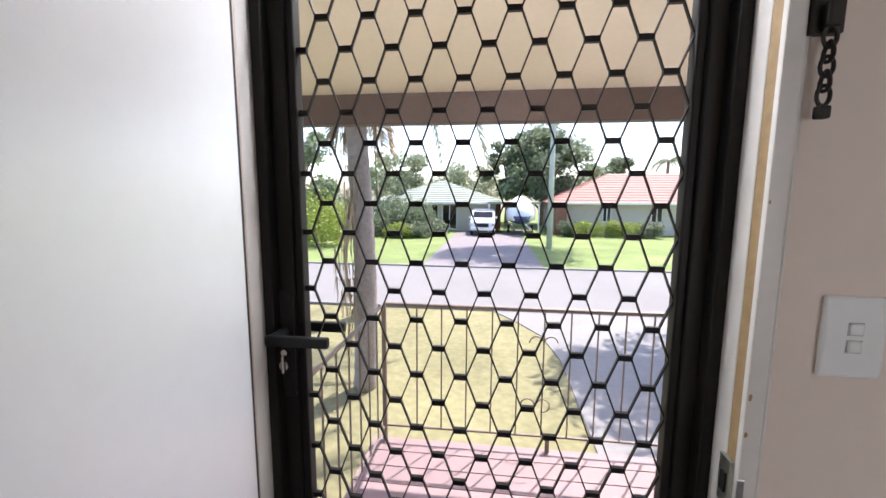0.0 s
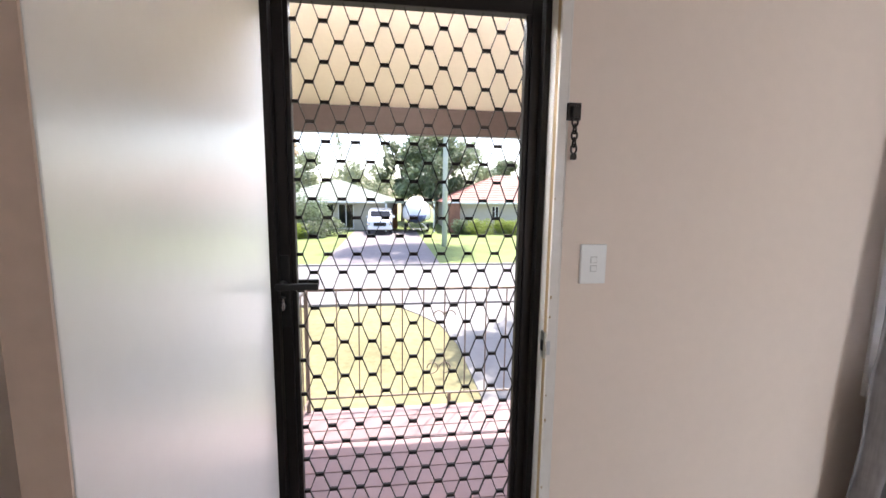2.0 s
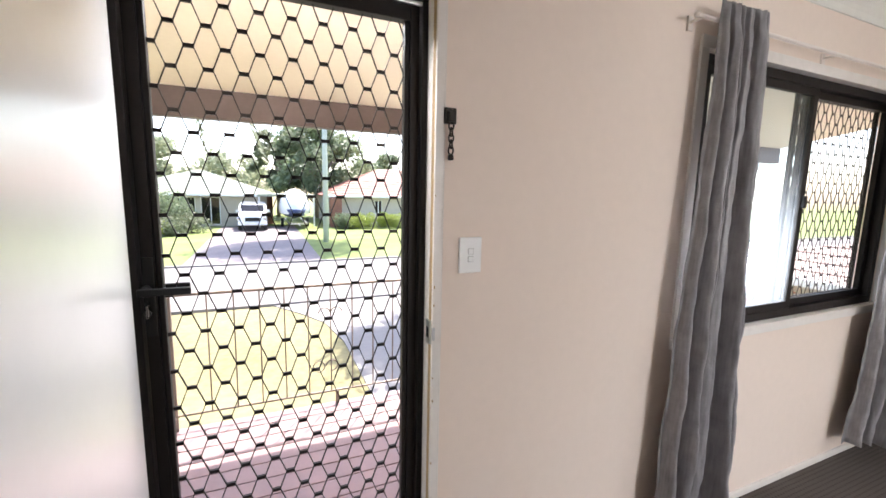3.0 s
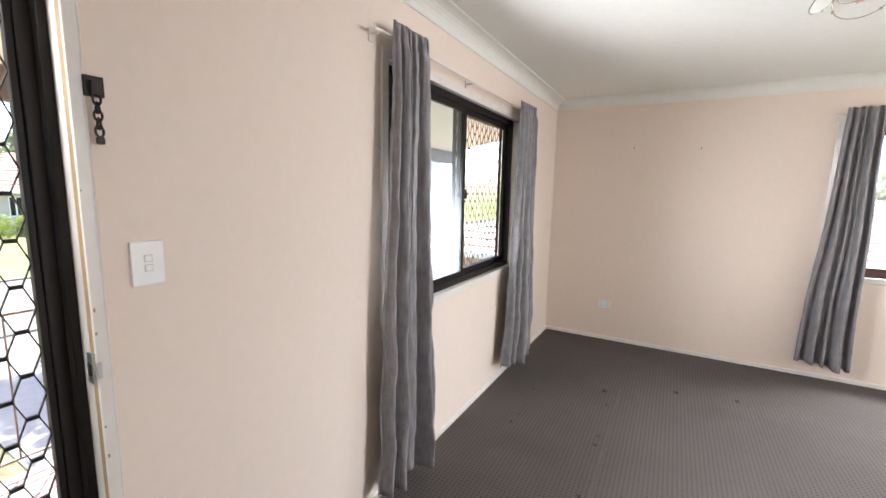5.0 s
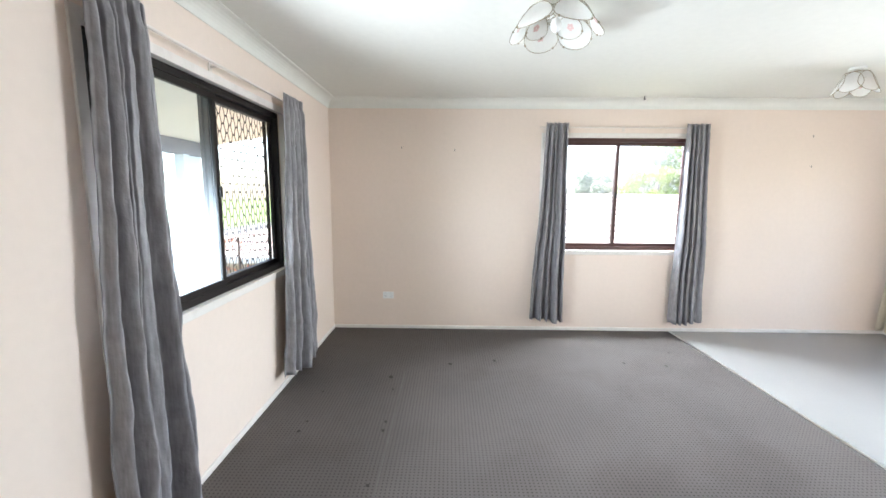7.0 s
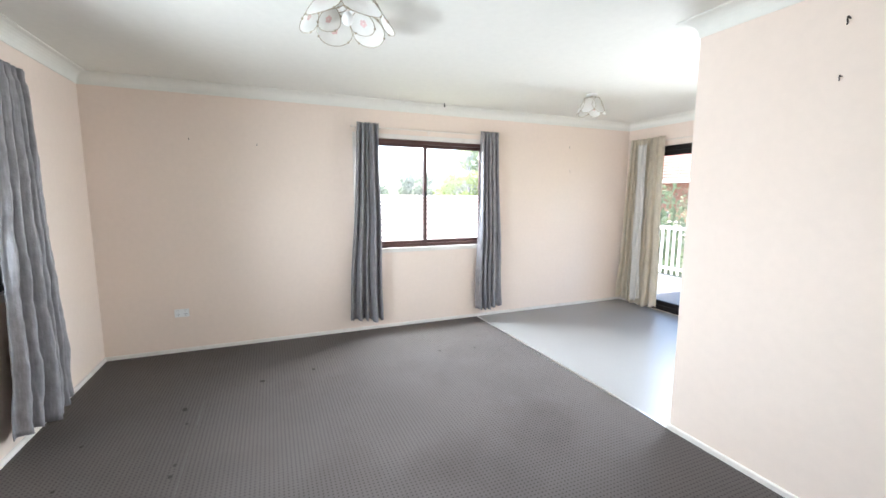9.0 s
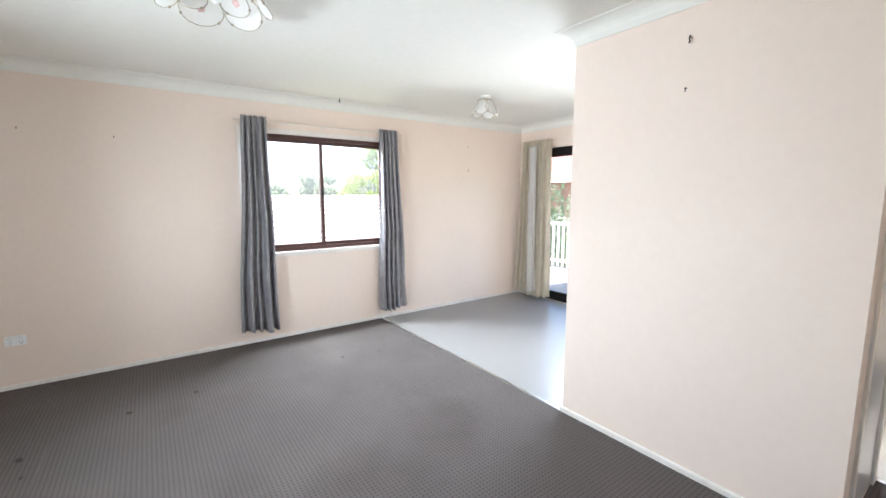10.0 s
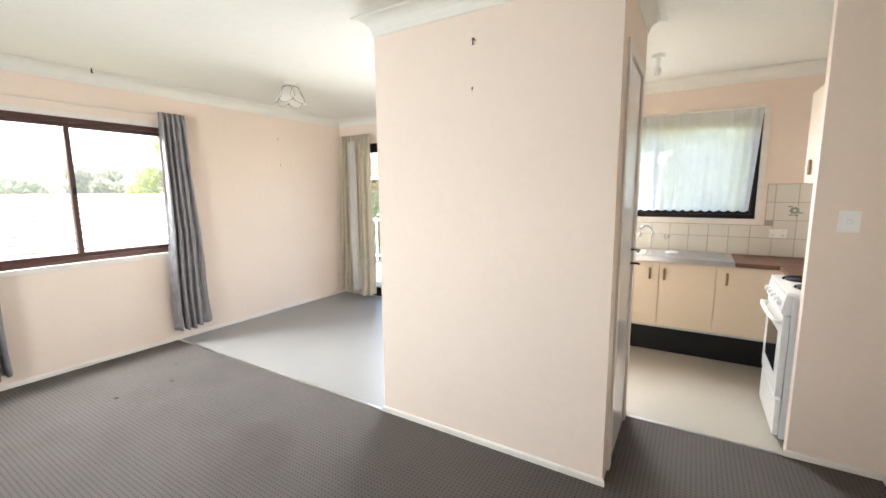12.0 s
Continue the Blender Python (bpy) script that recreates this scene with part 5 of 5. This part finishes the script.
for y, z in ((-0.749, 1.924), (-1.294, 1.902), (-4.90, 2.055), (-4.915, 1.757)):
    wall_hook("small dark picture hook in the pink wall", (0, y, z), -90)
wall_hook("dark nail hook high on the partition", (-3.262, YP, 2.169), 180, True)
wall_hook("small dark nail on the partition", (-3.254, YP, 1.941), 180)
ck = thing("ceiling_hook", (-0.16, -3.12, CEIL), "small black hook screwed into the ceiling", "hook")
part("hook", tube([(0, 0, 0), (0, 0, -0.012), (0.008, 0, -0.018), (0.010, 0, -0.028), (0, 0, -0.034), (-0.011, 0, -0.028)], 0.005, seg=6), M["black"], ck)

# marks pressed and scuffed into the carpet
rnd = random.Random(5)
for x, y, s in ((-1.458, -0.325, 0.03), (-1.964, -0.332, 0.032), (-1.855, -0.335, 0.03), (-1.954, -0.843, 0.035), (-1.839, -0.845, 0.032), (-1.414, -0.833, 0.03), (-1.221, -0.788, 0.06),
                (-0.941, -1.269, 0.055), (-0.85, -1.657, 0.045), (-2.43, -0.851, 0.035), (-0.86, -2.77, 0.05), (-0.93, -3.13, 0.04), (-0.617, -3.3, 0.03)):
    b = bmesh.new()
    cx, cy, a0 = rnd.uniform(-s, s) * 0.3, rnd.uniform(-s, s) * 0.3, rnd.uniform(0, 3)
    prism([(cx + s * 0.55 * rnd.uniform(0.5, 1) * math.cos(a), cy + s * 0.4 * rnd.uniform(0.5, 1) * math.sin(a)) for a in [a0 + i * math.tau / 9 for i in range(9)]], -0.004, 0.0008, b)
    mk = part("carpet_mark", b, M["mark"], None)
    mk.location = (x, y, 0)
    tagged(mk, "small dark dented mark in the grey carpet", "carpet mark", "carpet marks")
structure("carpet_seam", box(-4.4, -1.1, -0.897, -0.889, -0.01, 0.0012), M["seam"], "faint paler joint line across the carpet", "carpet seam")


# ---- ceiling lights ----
def petal(w, h, bend, tilt, yaw, r, z):
    """A bowed glass petal with a rounded lower edge, and its wire rim."""
    m = pose(0, 0, z, 0, 0, yaw) @ pose(r, 0, 0, 0, tilt, 0)
    rim = []
    n = 22
    for i in range(n):
        a = i * math.tau / n
        u, v = math.cos(a), math.sin(a)
        x, y = 0.5 * w * u * (1.0 - 0.16 * max(v, 0)), 0.5 * h * v
        rim.append((bend * (x / (0.5 * w)) ** 2, x, y - 0.5 * h))
    g = bmesh.new()
    lay = []
    for s in (1.0, 0.66, 0.33):
        lay.append([g.verts.new((bend * (p[1] * s / (0.5 * w)) ** 2, p[1] * s, (p[2] + 0.5 * h) * s - 0.5 * h)) for p in rim])
    mid = g.verts.new((0, 0, -0.5 * h))
    for p, q in zip(lay, lay[1:]):
        for i in range(n):
            g.faces.new((p[i], p[(i + 1) % n], q[(i + 1) % n], q[i]))
    for i in range(n):
        g.faces.new((lay[-1][i], lay[-1][(i + 1) % n], mid))
    g.transform(m)
    wire = tube(rim, 0.0022, seg=5, closed=True)
    for i in (13, 20):
        ball(rim[i], 0.0065, wire, 8, 6)
    wire.transform(m)
    flower = bmesh.new()
    for k in range(5):
        a = k * math.tau / 5
        ball((-0.0022, 0.012 * math.cos(a), -0.5 * h + 0.012 * math.sin(a)), 0.009, flower, 8, 5, (0.12, 1, 1))
    flower.transform(m)
    return g, wire, flower


def petal_light(label, at, tiers, rose, stem):
    t = thing("ceiling_light", at, label, "ceiling light", "petal ceiling lights")
    part("ceiling_rose", rod((0, 0, -0.018), (0, 0, 0), rose, seg=24, r2=rose * 0.9), M["white"], t, smooth=False)
    part("stem", rod((0, 0, -stem), (0, 0, -0.018), 0.008), M["trim"], t)
    part("bulb", ball((0, 0, -stem - 0.02), 0.028, None, 16, 10, (1, 1, 1.25)), M["white"], t, smooth=True)
    for n, w, h, r, z, tilt, off in tiers:
        hoop = tube([(r * math.cos(a), r * math.sin(a), z) for a in [i * math.tau / 24 for i in range(24)]], 0.003, seg=5, closed=True)
        for a in (0.3, 0.3 + math.tau / 3, 0.3 + 2 * math.tau / 3):
            rod((0, 0, -stem * 0.6), (r * math.cos(a), r * math.sin(a), z), 0.0022, hoop, seg=5)
        part("wire_hoop", hoop, M["brass"], t)
        for k in range(n):
            g, wire, fl = petal(w, h, -0.018, tilt, off + k * 360 / n, r, z)
            p = part("petal", g, M["shade"], t, "frosted glass petal", smooth=True)
            part("petal_rim", wire, M["brass"], p)
            part("flower_motif", fl, M["pinkmotif"], p)
    return t


petal_light("ceiling light of frosted glass petals with wire rims", (-2.03, -1.79, CEIL), [(6, 0.20, 0.16, 0.15, 0.0, -33, 12), (4, 0.15, 0.13, 0.085, 0.0, -42, 40)], 0.06, 0.05)
petal_light("small ceiling light of frosted glass petals over dining floor", (-1.08, -4.25, CEIL), [(6, 0.14, 0.165, 0.07, -0.04, -24, 0), (3, 0.10, 0.09, 0.03, -0.03, -45, 40)], 0.055, 0.06)

# cream curtain's white lining strip
curtain("curtain_lining", "white lining strip hanging inside the cream curtain", (-0.43, -0.31), (-0.44, -0.30), 2.09, 0.10, "back", 0.045, 2, 0.012, M["lining"], 17, "dining linings")
for ob in bpy.data.objects:
    if ob.get("group") == "dining linings":
        ob.location = (0, YR + 0.115, 0)

# ---- front window security grille ----
gr = thing("window_grille", (-1.62, 0.118, 0.93), "bronze diamond security grille outside the window", "security grille")
gw, gh = 0.40, 1.06
b = box(-gw, gw, -0.008, 0.008, 0, 0.025)
for q in ((-gw, gw, -0.008, 0.008, gh - 0.025, gh), (-gw, -gw + 0.025, -0.008, 0.008, 0.025, gh - 0.025), (gw - 0.025, gw, -0.008, 0.008, 0.025, gh - 0.025)):
    box(*q, bm=b)
part("frame", b, M["bronze"], gr)
two = [part("grille_strip", grille_strip(-gw + 0.02, gw - 0.02, k, depth=0.004, bar=0.0026, phase=0.01), M["bronze"], gr) for k in (0, 1)]
z, row = 0.02, 0
while z < gh - 0.05:
    s = two[row] if row < 2 else new("grille_strip", two[row % 2].data)
    s.parent = gr
    s.location = (0, 0, z)
    z, row = z + NODE_Z, row + 1

# ---- kitchen ----
BENCH, BF = 0.85, -5.545
def cabinet(label, x0, x1, doors):
    t = thing("base_cabinet", ((x0 + x1) / 2, YK, 0), label, "cabinet", "kitchen base cabinets")
    w = (x1 - x0) / 2
    part("body", box(-w, w, 0.01, 0.50, 0.245, BENCH - 0.035), M["laminate"], t)
    part("kickboard", box(-w, w, 0.38, 0.44, 0.0, 0.24), M["black"], t, "black kickboard")
    part("lower_rail", box(-w, w, 0.50, 0.512, 0.235, 0.252, bevel=0.002), M["steel"], t)
    for a0, a1, hx in doors:
        d = part("door", box(a0 - (x0 + x1) / 2 + 0.002, a1 - (x0 + x1) / 2 - 0.002, 0.501, 0.519, 0.256, BENCH - 0.04, bevel=0.002), M["laminate"], t)
        hx -= (x0 + x1) / 2
        hb = box(hx - 0.009, hx + 0.009, 0.530, 0.542, 0.66, 0.76, bevel=0.004)
        for z in (0.675, 0.745):
            box(hx - 0.006, hx + 0.006, 0.518, 0.532, z - 0.008, z + 0.008, bm=hb)
        part("handle", hb, M["wood"], d, "varnished wooden handle")


cabinet("cream laminate sink cabinet with wooden handles", -4.44, -3.62, [(-4.035, -3.62, -3.965), (-4.44, -4.035, -4.075)])
cabinet("cream laminate corner cabinet with wooden handle", -4.90, -4.44, [(-4.88, -4.44, -4.515)])
cabinet("cream laminate cabinet under the sink drainer", -3.62, -2.75, [(-3.18, -2.75, -3.14), (-3.62, -3.18, -3.22)])
wt = thing("worktop", (-3.9, YK, BENCH - 0.035), "brown laminate worktop with rounded front edge", "worktop")
part("top", box(-1.24, -0.66, 0.006, 0.555, 0, 0.035, bevel=0.005), M["bench"], wt)
part("return_top", box(-1.24, -0.93, 0.556, 1.08, 0, 0.035, bevel=0.005), M["bench"], wt)
part("far_top", box(0.96, 1.18, 0.006, 0.555, 0, 0.035, bevel=0.005), M["bench"], wt)
sk = thing("sink", (-3.6, YK, BENCH), "stainless steel sink with drainer", "sink")
b = bmesh.new()
W0, W1, D0, D1 = -0.955, 0.655, 0.012, 0.558
bowl = (-0.30, 0.12, 0.10, 0.46)
xs, ys = [W0, bowl[0], bowl[1], W1], [D0, bowl[2], bowl[3], D1]
vv = {(i, j): b.verts.new((xs[i], ys[j], 0.006)) for i in range(4) for j in range(4)}
for i in range(3):
    for j in range(3):
        if (i, j) != (1, 1):
            b.faces.new((vv[i, j], vv[i + 1, j], vv[i + 1, j + 1], vv[i, j + 1]))
lowv = [b.verts.new((x, y, -0.15)) for x, y in ((bowl[0] + 0.02, bowl[2] + 0.02), (bowl[1] - 0.02, bowl[2] + 0.02), (bowl[1] - 0.02, bowl[3] - 0.02), (bowl[0] + 0.02, bowl[3] - 0.02))]
up = [vv[1, 1], vv[2, 1], vv[2, 2], vv[1, 2]]
for k in range(4):
    b.faces.new((up[k], up[(k + 1) % 4], lowv[(k + 1) % 4], lowv[k]))
b.faces.new(lowv)
box(W0, W1, D1, D1 + 0.008, -0.03, 0.008, bm=b)
part("basin", b, M["steel"], sk)
for k in range(7):
    part("drain_rib", box(-0.90, -0.34, 0.14 + k * 0.045, 0.15 + k * 0.045, 0.005, 0.011, bevel=0.002), M["steel"], sk)
dish = thing("soap_dish", (-4.11, YK + 0.33, BENCH + 0.011), "white oval dish on the drainer", "dish")
part("dish", ball((0, 0, 0.012), 0.055, None, 16, 8, (1, 0.65, 0.25)), M["white"], dish, smooth=True)
tp = thing("kitchen_tap", (-3.93, YK + 0.012, 0.985), "chrome wall-mounted kitchen tap set", "tap")
part("spout", tube([(0, 0, 0), (0, 0.05, 0.005), (0.0, 0.075, 0.04), (0.02, 0.09, 0.085), (0.055, 0.11, 0.105), (0.09, 0.13, 0.09), (0.10, 0.135, 0.06)], 0.010, seg=10), M["chrome"], tp, smooth=True)
for x in (-0.12, 0.12):
    h = rod((x, -0.008, 0), (x, 0.03, 0), 0.011)
    rod((x, -0.008, 0), (x, 0.003, 0), 0.022, h, seg=14)
    for a in range(4):
        ball((x + 0.02 * math.cos(a * math.pi / 2 + 0.4), 0.045, 0.02 * math.sin(a * math.pi / 2 + 0.4)), 0.011, h, 8, 6)
    ball((x, 0.045, 0), 0.014, h, 8, 6)
    part("tap_handle", h, M["chrome"], tp)
power_point("white double power point on the kitchen tiles", pose(-4.872, YK + 0.009, 1.044, 0, 0, 180))

# net curtain with scalloped hem
b = bmesh.new()
nu, nv = 170, 14
gridv = []
for j in range(nv + 1):
    v = j / nv
    ln = []
    for i in range(nu + 1):
        u = i / nu
        x = -4.70 + 1.575 * u + 0.05 * v * (1 - u)
        z = 2.085 - v * (0.845 + 0.016 * abs(math.sin(u * math.pi * 22)))
        ln.append(b.verts.new((x, YK + 0.055 + 0.005 * math.sin(u * 150 + 1.2 * math.sin(v * 2)) + 0.009 * math.sin(u * 37 + 0.8 * v), z)))
    gridv.append(ln)
for j in range(nv):
    for i in range(nu):
        b.faces.new((gridv[j][i], gridv[j][i + 1], gridv[j + 1][i + 1], gridv[j + 1][i]))
tagged(part("net_curtain", b, M["sheer"], None, "", True), "white sheer net curtain with scalloped hem", "curtain")
kr = thing("curtain_rod", (-3.9, YK + 0.055, 2.095), "thin white rod of the net curtain", "curtain rod")
part("rod", rod((-0.80, 0, 0), (0.8, 0, 0), 0.006), M["white"], kr)
for x in (-0.79, 0.79):
    part("bracket", box(x - 0.008, x + 0.008, -0.055, 0.006, -0.01, 0.01, bevel=0.002), M["white"], kr)

# stove
st = thing("stove", (-4.74, -4.74, 0.0), "white enamel upright electric stove", "stove")
body = part("body", box(-0.39, 0.0, -0.27, 0.27, 0.03, 0.90, bevel=0.006), M["enamel"], st)
part("plinth", box(-0.36, -0.03, -0.25, 0.25, 0.0, 0.03), M["black"], st)
part("hob", box(-0.39, 0.03, -0.275, 0.275, 0.90, 0.925, bevel=0.008), M["enamel"], st)
fas = prism([(0.0, 0.79), (0.035, 0.79), (0.045, 0.80), (0.03, 0.90), (0.0, 0.90)], -0.27, 0.27, m=Matrix(((1, 0, 0, 0), (0, 0, 1, 0), (0, 1, 0, 0), (0, 0, 0, 1))))
fp = part("control_panel", fas, M["enamel"], st)
for k in range(5):
    part("knob", rod((0.035, -0.2 + k * 0.1, 0.845), (0.062, -0.2 + k * 0.1, 0.848), 0.019, seg=14, r2=0.015), M["white"], fp)
od = part("oven_door", box(0.002, 0.035, -0.265, 0.265, 0.285, 0.775, bevel=0.006), M["enamel"], st)
part("oven_window", box(0.030, 0.037, -0.17, 0.17, 0.40, 0.66, bevel=0.003), M["dark_glass"], od)
part("door_handle", tube([(0.03, -0.24, 0.735), (0.065, -0.235, 0.742), (0.075, -0.15, 0.745), (0.078, 0, 0.746), (0.075, 0.15, 0.745), (0.065, 0.235, 0.742), (0.03, 0.24, 0.735)], 0.012, seg=10), M["white"], od, smooth=True)
part("drawer", box(0.002, 0.030, -0.265, 0.265, 0.045, 0.272, bevel=0.006), M["enamel"], st)
for x, y, r in ((-0.10, 0.13, 0.075), (-0.10, -0.13, 0.09), (-0.29, 0.13, 0.09), (-0.29, -0.13, 0.075)):
    hp = bmesh.new()
    n = 70
    tube([(x + r * (0.2 + 0.8 * i / n) * math.cos(i * 0.36), y + r * (0.2 + 0.8 * i / n) * math.sin(i * 0.36), 0.934) for i in range(n)], 0.0055, hp, seg=5)
    h = part("hotplate", hp, M["black"], st, "black coil hotplate")
    part("drip_bowl", rod((x, y, 0.925), (x, y, 0.929), r + 0.012, seg=20), M["chrome"], h)

st.scale = (1, 1, 0.94)

# wall cupboard over the stove
uc = thing("wall_cupboard", (XW, -4.76, 1.45), "cream laminate wall cupboard", "cupboard")
part("body", box(0.002, 0.29, -0.33, 0.32, 0, 0.55, bevel=0.002), M["laminate"], uc)
for q in ((-0.328, -0.006), (-0.002, 0.318)):
    d = part("door", box(0.291, 0.308, *q, 0.003, 0.547, bevel=0.002), M["laminate"], uc)
    part("handle", box(0.309, 0.325, sum(q) / 2 - 0.009, sum(q) / 2 + 0.009, 0.05, 0.14, bevel=0.004), M["wood"], d)

# bare bulb holder in the kitchen ceiling
kl = thing("bulb_holder", (-3.96, -5.2, CEIL), "white bare bulb holder on the kitchen ceiling", "ceiling light")
part("rose", rod((0, 0, -0.025), (0, 0, 0), 0.04, seg=18, r2=0.045), M["white"], kl)
part("socket", rod((0, 0, -0.085), (0, 0, -0.025), 0.017, seg=14), M["white"], kl)
part("bulb", ball((0, 0, -0.118), 0.026, None, 14, 10, (1, 1, 1.4)), M["white"], kl, smooth=True)

# ---- wall tiles ----
tiles = tagged(part("tiled_splashback", wall_mesh("x", XW, XP0 - 0.09, YK, YK + 0.004, BENCH, 1.462, [(-4.775, -3.05, 1.112, 1.462)]), M["grout"]), "pale glazed square wall tiles with grey grout", "tiles", "", "structure")
T = 0.1525
tm = None
for i in range(16):
    for j in range(4):
        x0, z0 = XW + 0.004 + i * T, BENCH + 0.002 + j * T
        x1, z1 = x0 + T - 0.004, min(z0 + T - 0.004, 1.46)
        if z0 > 1.10 and x0 > -4.775:
            continue
        if z0 > 1.10 and x1 > -4.775:
            x1 = -4.779
        if j == 1 and x1 > -4.775:
            z1 = 1.108
        if x1 > XP0 - 0.1:
            continue
        full = z1 - z0 > T - 0.006 and x1 - x0 > T - 0.006
        if full and tm:
            p = new("tile", tm)
            p.parent = tiles
        else:
            p = part("tile", box(0, x1 - x0, 0.002, 0.0085, 0, z1 - z0, bevel=0.002), M["tile"], tiles)
            tm = p.data if full else tm
        p.location = (x0, YK, z0)
deco = bmesh.new()
for k in range(7):
    a = k * math.tau / 7
    ball((-4.965 + 0.022 * math.cos(a), YK + 0.0086, 1.24 + 0.02 * math.sin(a)), 0.013, deco, 8, 5, (1, 0.08, 0.8))
for a in (3.6, 4.4, 5.2, 0.9):
    ball((-4.965 + 0.045 * math.cos(a), YK + 0.0086, 1.24 + 0.042 * math.sin(a)), 0.013, deco, 8, 5, (1.3, 0.08, 0.5))
part("flower_motif", deco, M["motif"], tiles, "grey-green painted flower spray")
